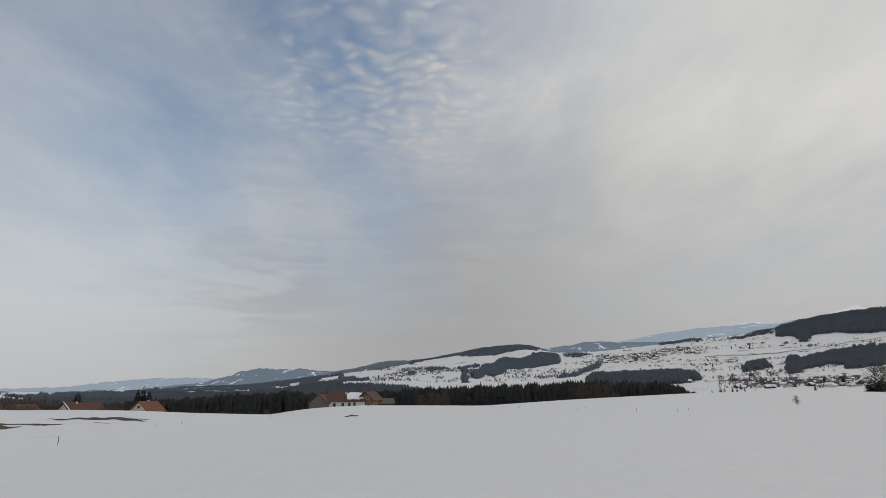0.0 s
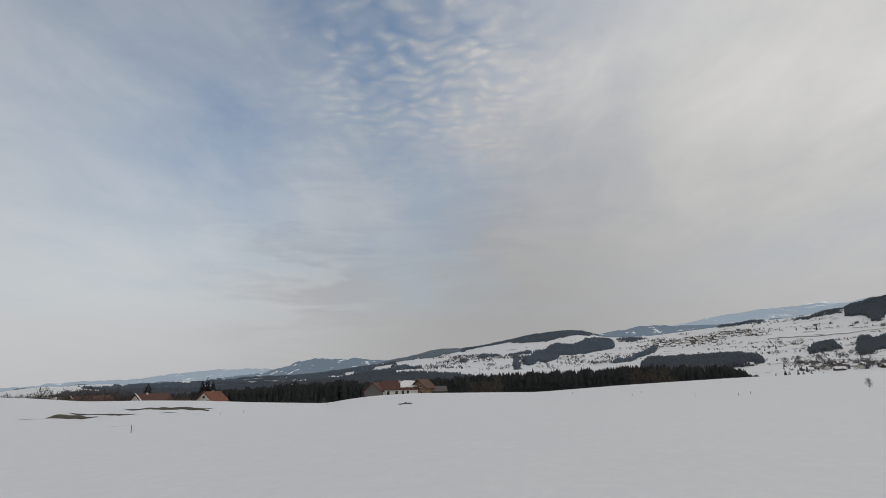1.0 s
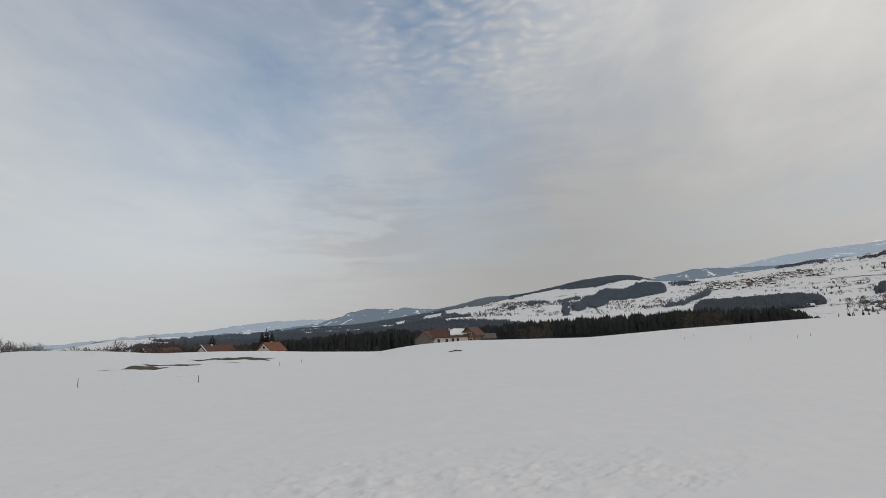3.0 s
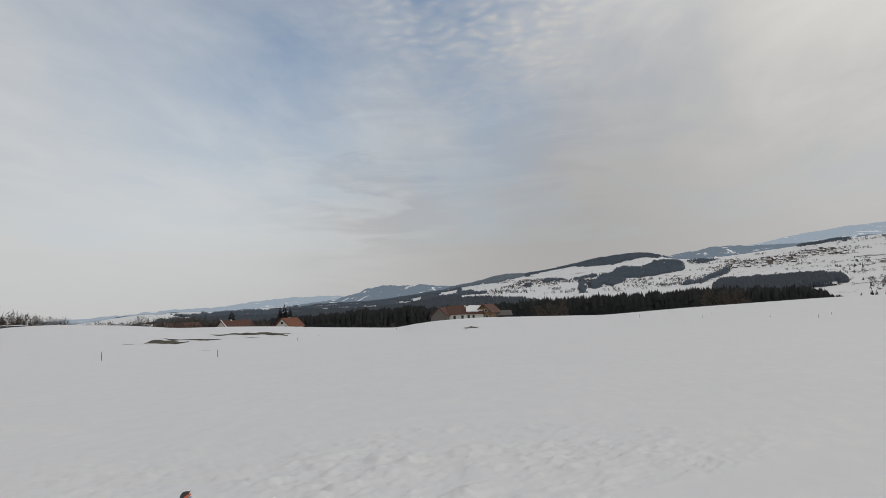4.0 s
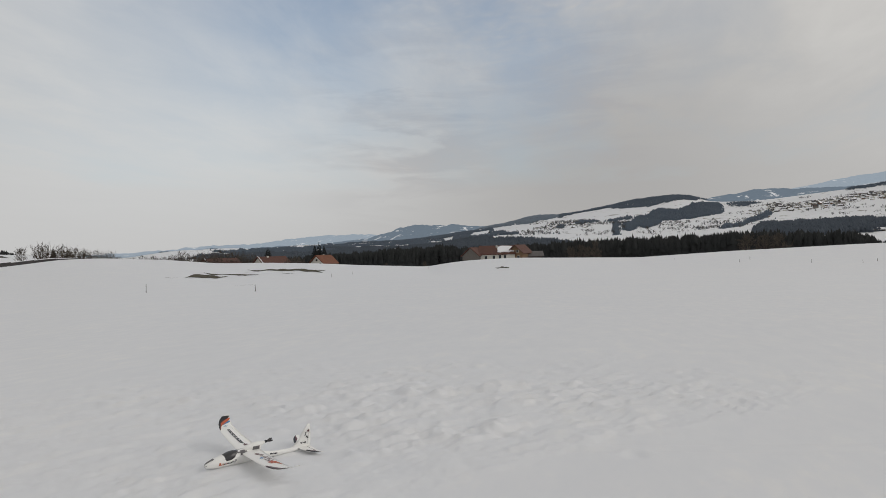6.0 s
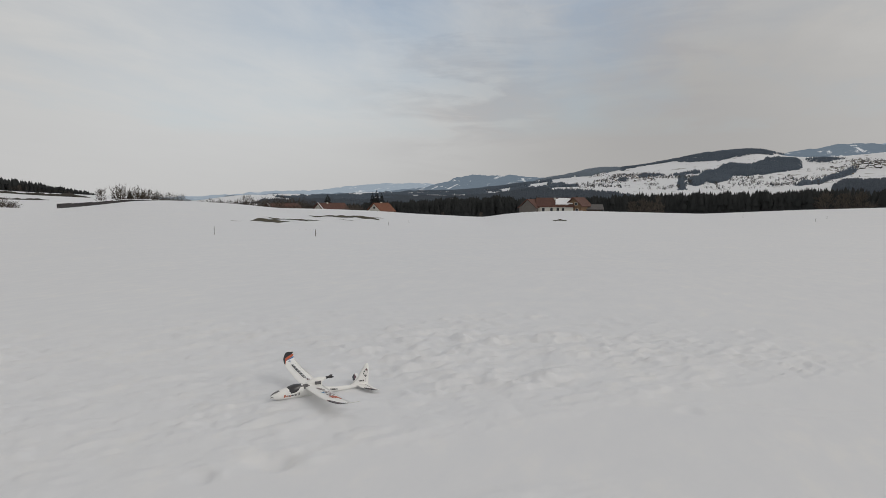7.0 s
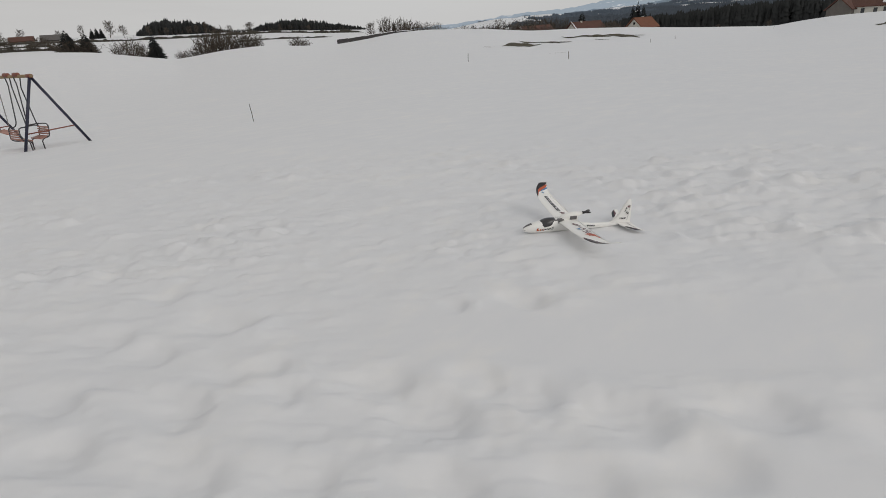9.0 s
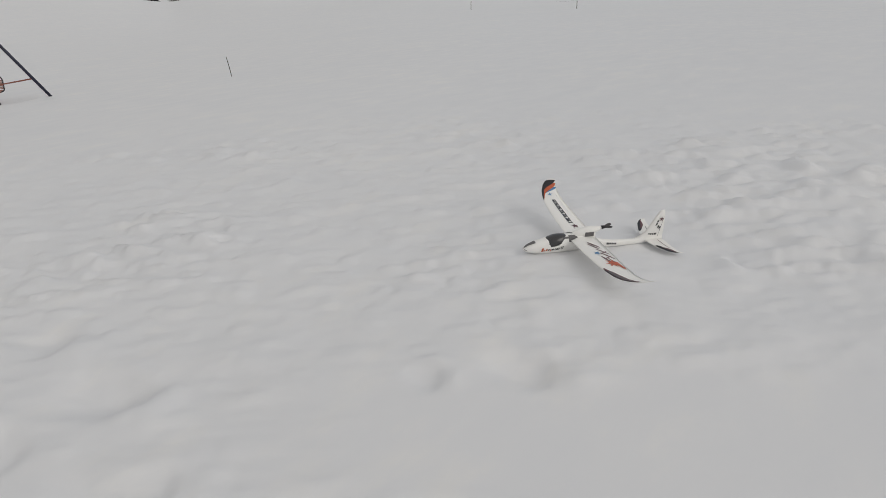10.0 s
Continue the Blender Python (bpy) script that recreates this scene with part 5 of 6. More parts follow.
house(77.2, 455, 5, 14, 9, 2.8, 5.6, BARNWALL, GREY_TILE, "farm with a grey-brown roof beside a lane", [("f", -3, 0.9, 1.1, 1.2), ("f", 2, 0.9, 1.1, 1.2)], None, None, 0.9)
house(79.4, 450, -8, 12, 8, 2.6, 5.0, TIMBER, BROWN_TILE, "timber barn with a low brown roof", [], None, None, 1.0, name="barn")
house(69.2, 640, 12, 11, 8, 2.0, 3.6, GREYWALL, GREY_TILE, "low farm building with a snowy roof", [], (-1, -0.9, 0.9, 0.1, 0.9), None, 0.4, name="barn")


def low_wall():
    """The long dark wall that the hump half hides."""
    base = new("retaining_wall")
    a, b = spot(54.55, 172), spot(47.5, 176)
    base.location = a
    tagged(base, "long dark grey boarded retaining wall in the snowy meadow", "wall")
    d = b - a
    n, u = 14, Vector((d.x, d.y, 0)).normalized()
    out = Vector((-u.y, u.x, 0))
    zs = [float(land(a.x + d.x * i / n, a.y + d.y * i / n)) - a.z for i in range(n + 1)]
    for i in range(n):
        p, q = Vector((d.x * i / n, d.y * i / n, zs[i] - 0.5)), Vector((d.x * (i + 1) / n, d.y * (i + 1) / n, zs[i + 1] - 0.5))
        q = p + (q - p) * 0.995
        h = 2.0 - 0.75 * i / n + 0.05 * math.sin(i * 2.1)
        c = [p, q, q + out * 0.3, p + out * 0.3]
        v = c + [x + Vector((0, 0, h)) for x in c]
        part("panel", mesh_of("panel", v, [(3, 2, 1, 0), (4, 5, 6, 7), (0, 1, 5, 4), (1, 2, 6, 5), (2, 3, 7, 6), (3, 0, 4, 7)], WALL_GREY), base)
        w = [x + Vector((0, 0, h)) for x in (p - out * 0.05, q - out * 0.05, q + out * 0.4, p + out * 0.4)]
        t = [x + Vector((0, 0, 0.12)) for x in w]
        part("snow_cap", mesh_of("snow_cap", w + t, [(3, 2, 1, 0), (4, 5, 6, 7), (0, 1, 5, 4), (1, 2, 6, 5), (2, 3, 7, 6), (3, 0, 4, 7)], ROOF_SNOW), base, "thin snow on the wall's top")


low_wall()

# ---- villages far off ----
def village_models():
    out = []
    for k, (L, B, e, rd, wall_mat, roof_mat, snowy) in enumerate((
            (12, 9, 4.5, 7.5, RENDERED, ROOF_SNOW, 1), (14, 10, 5, 8.5, RENDERED, GREY_TILE, 0), (11, 9, 4, 7, TIMBER, ROOF_SNOW, 1),
            (16, 11, 5, 9, GREYWALL, GREY_TILE, 0), (10, 8, 4, 7, RENDERED, BROWN_TILE, 0), (18, 11, 4, 8, DARKTIMBER, ROOF_SNOW, 1))):
        base = new("village_house", gable("village_house", (-L / 2, -B / 2), (L / 2, B / 2), e, rd, wall_mat))
        tagged(base, ("village house with pale walls and a snow-covered roof", "village house with pale walls and a tiled roof", "timber village house with a snow-covered roof",
                      "large grey village house with a slate roof", "small pale village house with a brown roof", "dark timber barn with a snow-covered roof")[k], "house", "village houses in the valley")
        slope = (rd - e) / (B / 2)
        for s in (-1, 1):
            part("roof", roof_slab("roof", (-L / 2 - 0.8, 0, rd + 0.1), (L / 2 + 0.8, 0, rd + 0.1), (0, s * (B / 2 + 0.8), -slope * (B / 2 + 0.8)), 0.35, roof_mat), base)
        for i in (-1, 1):
            part("window", box("window", (i * L / 4 - 0.7, -B / 2 - 0.05, 1.3), (i * L / 4 + 0.7, -B / 2 + 0.05, 2.9), PANE), base)
        out.append(base)
    return out


MODELS = village_models()
VILLAGES = [  # bearing from, to, rise from, to, count, size
    (-26.5, -36.5, -0.1, 0.55, 95, 0.62), (-15.0, -20.5, 2.6, 3.3, 140, 0.78), (-20.5, -24.0, 2.95, 3.6, 50, 0.78), (5.5, 0.5, 1.6, 2.3, 36, 0.6), (-13.0, -15.5, 2.3, 2.8, 18, 0.6),
    (-24.0, -27.0, 2.2, 2.6, 10, 0.6), (-28.0, -33.0, 3.4, 3.9, 12, 0.7), (16.0, 8.0, 0.7, 1.3, 10, 0.6), (-22.2, -23.2, 0.4, 0.55, 2, 0.8),
]
rg = random.Random(8)
used = set()
placed = []
for a0, a1, e0, e1, count, size in VILLAGES:
    for _ in range(count):
        for _try in range(12):
            az, el = rg.uniform(a0, a1), rg.uniform(e0, e1)
            rs = np.linspace(700, 2800, 500)
            es = rise(np.full(500, az), rs)
            r = float(rs[int(np.argmax(es >= el))])
            p = spot(az, r)
            if all((p - q).length > 20 * size for q in placed):
                break
        placed.append(p)
        k = rg.choice((0, 0, 0, 1, 2, 3, 4, 5, 5))
        m = Matrix.Translation(p - Vector((0, 0, 0.4))) @ pose(0, 0, 0, 0, 0, az + rg.choice((0, 90, 20, -25, 60)) + rg.uniform(-8, 8)) @ Matrix.Diagonal((size, size, size, 1))
        if k not in used:
            used.add(k)
            MODELS[k].matrix_basis = m
        else:
            copy_thing(MODELS[k], m).matrix_basis = m
# trees between the houses
tp = np.array([(p.x + rg.gauss(0, 16), p.y + rg.gauss(0, 16)) for p in placed for _ in range(3)])
tz = land(tp[:, 0], tp[:, 1], False) - 0.3
tall = np.array([rg.uniform(4, 8) for _ in tp])
scatter("village_trees", np.column_stack([tp, tz])[::2], tall[::2], FAR_TREES, FAR_TWIG, "grey leafless trees between village houses", 420, 1.1)
scatter("village_trees", np.column_stack([tp, tz])[1::2], tall[1::2], FAR_BUSHES[:2] + MEDIUM, DARK_WOOD, "dark garden trees between village houses", 421, 1.3)


# ---- posts in the meadow ----
POST_WOOD = material("post_wood", (0.16, 0.12, 0.09), 0.85, 0.5, 6, 0.4, 60)
STICK = material("marker_stick", (0.10, 0.085, 0.075), 0.7, 0.4, 6, 0.2, 60)


def meadow_range(az, el):
    rs = np.linspace(8, 149, 1200)
    a = np.full(1200, radians(az))
    z = land(CX - rs * np.sin(a), CY + rs * np.cos(a))
    return float(rs[int(np.argmax(np.degrees(np.arctan2(z - EYE, rs)) >= el))])


POSTS = [  # bearing, rise of the foot, height, thickness, lean
    (42.35, -3.28, 0.72, 0.026, 0.03), (33.05, -3.62, 0.52, 0.024, 0.0), (25.94, -2.6, 0.55, 0.022, 0.02), (23.89, -2.4, 0.5, 0.022, -0.02), (16.35, -1.96, 0.5, 0.022, 0.0),
    (-18.06, -1.98, 0.55, 0.022, 0.02), (-21.57, -2.06, 0.52, 0.022, 0.0), (-22.5, -1.9, 0.45, 0.022, 0.03), (-12.68, -1.88, 0.5, 0.022, 0.0), (-13.48, -1.64, 0.45, 0.022, 0.0), (-7.26, -1.62, 0.5, 0.022, 0.02),
]
for az, el, tall, thick, lean in POSTS:
    p = spot(az, meadow_range(az, el))
    ob = new("fence_post", tube("fence_post", [(0, 0, -0.25), (lean * 0.5, 0, tall * 0.6), (lean, 0, tall)], thick, POST_WOOD, 7, 0.85))
    ob.location = p
    tagged(ob, "thin weathered wooden post standing in the snow", "post", "posts in the meadow")
p = spot(62.2, 16.6)
ob = new("marker_stick", tube("marker_stick", [(0, 0, -0.2), (-0.007, -0.015, 0.2), (-0.02, -0.035, 0.46)], 0.010, STICK, 7, 0.8))
ob.location = p
tagged(ob, "thin dark marker stick leaning in the snow", "stick")

# ---- the garden swing ----
STEEL = material("blue_painted_steel", (0.020, 0.022, 0.050), 0.45, 0.4, 8, 0.15, 120, spec=0.5)
DARK_STEEL = material("dark_painted_steel", (0.055, 0.055, 0.06), 0.5, 0.4, 8, 0.15, 120, spec=0.5)
PINK = material("faded_red_plastic", (0.46, 0.25, 0.20), 0.6, 0.3, 6, 0.1, 90)
BEAM = material("swing_beam", (0.36, 0.26, 0.15), 0.7, 0.4, 6, 0.3, 60)
ORANGE = material("red_clamp", (0.26, 0.09, 0.06), 0.55, 0.3, 6, 0.1, 90)
ROPE = material("grey_rope", (0.26, 0.25, 0.24), 0.9, 0.3, 40, 0.5, 200)


def build_swing():
    o = Vector((-13.9, -0.5, float(land(-13.9, -0.5))))
    base = new("garden_swing")
    base.location = o + Vector((0, -0.03, 0))
    tagged(base, "garden swing with blue steel legs and red seats in snow", "swing")

    def g(x, y):
        return float(land(x, y)) - 0.12

    def line(*pts):
        return [Vector(p) - o for p in pts]

    top, top2 = Vector((-13.56, -0.41, 1.24)), Vector((-16.61, -1.25, 1.24))
    part("top_beam", tube("top_beam", line(top + Vector((0.08, 0.02, 0)), top2 - Vector((0.08, 0.02, 0))), 0.036, BEAM, 10), base, "yellowish wooden top beam")
    d = top2 - top
    for t in (top, top2):
        e = t - top
        f1, f2 = Vector((-13.5 + e.x, 0.46 + e.y, 0)), Vector((-13.5 + e.x, -1.0 + e.y, 0))
        f1.z, f2.z = g(f1.x, f1.y), g(f2.x, f2.y)
        part("leg", tube("leg", line(t, f1), 0.032, STEEL, 10), base)
        part("leg", tube("leg", line(t, f2), 0.032, STEEL, 10), base)
        part("bracket", tube("bracket", line(t - d.normalized() * -0.1, t - d.normalized() * 0.07), 0.046, ORANGE, 10), base, "rusty red leg bracket")
        a, b = t + (f2 - t) * 0.71, t + (f1 - t) * 0.69
        part("crossbar", tube("crossbar", line(a, b), 0.014, ORANGE, 8), base, "thin rusty red crossbar")
    gondola = part("gondola_seat", tube("gondola_seat", bend(line((-13.81, -0.70, 0.16), (-13.78, -0.52, 0.18), (-13.75, -0.35, 0.16), (-13.74, -0.32, 0.10), (-13.75, -0.35, -0.14), (-13.77, -0.48, -0.18), (-13.78, -0.52, -0.23), (-13.78, -0.51, -0.55)), 0.05), 0.013, DARK_STEEL), base, "two facing seats on bent steel tubes")
    tubes = [
        [(-14.52, -0.73, 1.23), (-14.52, -0.71, 1.07), (-14.43, -0.81, 0.19), (-14.44, -0.86, 0.10), (-14.46, -0.99, 0.11), (-14.37, -1.03, -0.16), (-14.26, -0.97, -0.20), (-14.02, -0.73, -0.21), (-14.01, -0.69, -0.27), (-14.01, -0.68, -0.55)],
        [(-14.51, -0.64, 1.23), (-14.41, -0.67, 1.0), (-14.31, -0.65, 0.09), (-14.27, -0.50, 0.11), (-14.27, -0.40, 0.08), (-14.28, -0.46, -0.16), (-14.01, -0.65, -0.17), (-14.01, -0.68, -0.23), (-14.01, -0.70, -0.55)],
        [(-14.10, -0.63, 1.23), (-14.10, -0.61, 1.06), (-13.81, -0.70, 0.18), (-13.82, -0.75, 0.13), (-13.84, -0.89, 0.12), (-13.74, -0.92, -0.04), (-13.74, -0.91, -0.15), (-13.72, -0.78, -0.18), (-13.72, -0.76, -0.55)],
        [(-14.08, -0.51, 1.21), (-14.09, -0.55, 0.99), (-13.78, -0.53, 0.21), (-13.78, -0.51, 0.14)],
    ]
    for k, pts in enumerate(tubes):
        part("hanger", tube("hanger", bend(line(*pts), 0.05), 0.013, DARK_STEEL), gondola)
    for c in ((-14.52, -0.69, 1.28), (-14.09, -0.57, 1.28)):
        v = Vector(c) - o
        u = d.normalized() * 0.09
        part("clamp", tube("clamp", [v - u, v - u * 0.9, v + u * 0.9, v + u], 0.048, ORANGE, 10), gondola, "rusty red clamp round the beam")
    for a, b, c, n in (((-14.36, -0.99, 0.06), (-13.84, -0.90, 0.06), (0.0, -0.03, -0.20), 5), ((-14.2, -0.45, 0.07), (-13.75, -0.33, 0.06), (0.0, -0.02, -0.15), 4), ((-14.2, -0.50, -0.14), (-13.76, -0.38, -0.14), (0.05, -0.15, -0.03), 4), ((-14.34, -0.95, -0.17), (-13.76, -0.88, -0.17), (0.02, 0.16, -0.02), 4)):
        for i in range(n):
            s = Vector(c) * (i / (n - 1))
            p, q = Vector(a) + s - o, Vector(b) + s - o
            part("slat", tube("slat", [p, q], 0.019, PINK, 6), gondola, "faded red slat")
    # the single swing behind
    seat = part("swing_seat", from_bm("swing_seat", add_box(bmesh.new(), (-0.22, -0.08, -0.02), (0.22, 0.08, 0.02), 0.015), PINK), base, "faded red plastic swing seat", Matrix.Translation(Vector((-15.3, -0.95, -0.06)) - o) @ pose(0, 0, 0, 12, 8, 15))
    for p, q in (((-15.1, -0.83, 1.2), (-15.12, -0.88, -0.04)), ((-15.5, -0.94, 1.2), (-15.48, -1.02, -0.06))):
        part("rope", tube("rope", line(p, q), 0.010, ROPE, 6), base)


build_swing()


# ---- the model glider ----
FOAM = material("white_foam", (0.90, 0.89, 0.86), 0.5, 0.04, 10, 0.05, 300, spec=0.35)
FOAM_SEAM = material("foam_seam", (0.55, 0.54, 0.52), 0.6, 0.1, 10, 0.0, 100)
BLACK_FILM = material("black_film", (0.028, 0.026, 0.030), 0.4, 0.4, 30, 0.0, 100)
GREY_FILM = material("grey_plastic", (0.16, 0.155, 0.155), 0.5, 0.3, 30, 0.05, 200)
SMOKE = material("smoked_canopy", (0.045, 0.043, 0.045), 0.3, 0.4, 20, 0.0, 100, spec=0.5, coat=0.3)
RED_FILM = material("orange_film", (0.62, 0.13, 0.05), 0.4, 0.35, 25, 0.0, 100)
PLUM_FILM = material("plum_film", (0.17, 0.075, 0.085), 0.4, 0.4, 25, 0.0, 100)
BLUE_FILM = material("blue_film", (0.10, 0.27, 0.50), 0.4, 0.3, 25, 0.0, 100)

# stations along the half wing: span, leading edge, chord, height, thickness
WING = [(0, 0.294, 0.18, 0.11, 0.1), (0.05, 0.294, 0.18, 0.111, 0.1), (0.2, 0.296, 0.172, 0.120, 0.095), (0.34, 0.301, 0.162, 0.130, 0.09), (0.45, 0.309, 0.150, 0.140, 0.085), (0.53, 0.321, 0.136, 0.150, 0.08), (0.59, 0.338, 0.121, 0.163, 0.075), (0.64, 0.363, 0.106, 0.181, 0.07), (0.672, 0.392, 0.084, 0.196, 0.07), (0.690, 0.424, 0.055, 0.207, 0.07)]
TAIL = [(0.00, 0.835, 0.132, 0.062, 0.07), (0.06, 0.845, 0.122, 0.062, 0.07), (0.13, 0.868, 0.100, 0.064, 0.07), (0.19, 0.897, 0.074, 0.070, 0.07), (0.222, 0.925, 0.050, 0.077, 0.07), (0.238, 0.952, 0.026, 0.083, 0.08)]
BODY = [(0.000, 0.050, 0.004, 0.004), (0.006, 0.051, 0.014, 0.013), (0.025, 0.053, 0.024, 0.024), (0.060, 0.057, 0.034, 0.034), (0.110, 0.063, 0.041, 0.043), (0.160, 0.068, 0.045, 0.050), (0.220, 0.073, 0.046, 0.054),
        (0.290, 0.077, 0.045, 0.056), (0.360, 0.078, 0.041, 0.054), (0.420, 0.077, 0.034, 0.046), (0.470, 0.067, 0.027, 0.034), (0.530, 0.056, 0.022, 0.026), (0.620, 0.049, 0.019, 0.021), (0.760, 0.051, 0.016, 0.018), (0.880, 0.062, 0.013, 0.017), (0.965, 0.066, 0.007, 0.014)]


def along(rows, s):
    k = [r[0] for r in rows]
    return [float(np.interp(s, k, [r[i] for r in rows])) for i in range(1, len(rows[0]))]


def foil(rows, s, c, side, top=True, lift=0.0):
    """A point of the half wing: span s, chord share c from the leading edge."""
    le, chord, z, thick = along(rows, s)
    t = 1.9 * thick * chord * (math.sqrt(max(c, 0)) * (1 - c)) * (0.62 if top else -0.3)
    return Vector((le + c * chord, side * s, z + t + 0.012 * chord * math.sin(math.pi * c) + lift))


def half_wing(name, rows, side, mat):
    cs = [1.0, 0.8, 0.6, 0.42, 0.26, 0.14, 0.06, 0.015, 0.0]
    verts, faces = [], []
    spans = []
    for (a, *_), (b, *_) in zip(rows, rows[1:]):
        spans += [a, (a + b) / 2]
    spans.append(rows[-1][0])
    ring = len(cs) * 2 - 1
    for s in spans:
        verts += [foil(rows, s, c, side) for c in cs] + [foil(rows, s, c, side, False) for c in cs[::-1][1:]]
    for i in range(len(spans) - 1):
        for k in range(ring):
            a, b = i * ring + k, i * ring + (k + 1) % ring
            faces.append((a, b, b + ring, a + ring))
    faces += [tuple(range(ring)), tuple(range((len(spans) - 1) * ring, len(spans) * ring))]
    me = mesh_of(name, verts, faces, mat, True)
    bm = bmesh.new()
    bm.from_mesh(me)
    return from_bm(name, bm, mat, True)


def film(name, rows, side, edge, mat, steps=12, top=True, lift=0.0016):
    """A printed shape on a half wing: edge(t) gives span and two chord shares."""
    verts, faces = [], []
    for i in range(steps + 1):
        s, c0, c1 = edge(i / steps)
        for k in range(4):
            verts.append(foil(rows, s, c0 + (c1 - c0) * k / 3, side, top, lift))
    for i in range(steps):
        for k in range(3):
            a = i * 4 + k
            faces.append((a, a + 1, a + 5, a + 4))
    return mesh_of(name, verts, faces, mat, True)


def star(name, rows, side, s, c, radius, mat, points=5, lift=0.003, turn=0.3, inner=0.42):
    chord = along(rows, s)[1]
    verts, faces = [foil(rows, s, c, side, True, lift)], []
    for i in range(points * 2):
        a = turn + math.pi * i / points
        q = radius * (1 if i % 2 == 0 else inner)
        verts.append(foil(rows, s + q * math.sin(a), min(0.97, max(0.03, c + q * math.cos(a) / chord)), side, True, lift))
    faces = [(0, 1 + i, 1 + (i + 1) % (points * 2)) for i in range(points * 2)]
    return mesh_of(name, verts, faces, mat)


def body_point(x, angle, lift=0.0):
    """A point of the fuselage: angle 0 on the +y side, 90 on top."""
    z, w, h = along(BODY, x)
    c, s = math.cos(radians(angle)), math.sin(radians(angle))
    p = 0.82
    return Vector((x, math.copysign(abs(c) ** p, c) * (w + lift), z + math.copysign(abs(s) ** p, s) * (h + lift)))


def body_film(name, x0, x1, a0, a1, mat, lift=0.0015, n=8, slant=0.0):
    verts, faces = [], []
    for i in range(n + 1):
        for k in range(5):
            a = a0 + (a1 - a0) * k / 4
            verts.append(body_point(x0 + (x1 - x0) * i / n + slant * (k / 4 - 0.5), a, lift))
    for i in range(n):
        for k in range(4):
            a = i * 5 + k
            faces.append((a, a + 1, a + 6, a + 5))
    return mesh_of(name, verts, faces, mat, True)


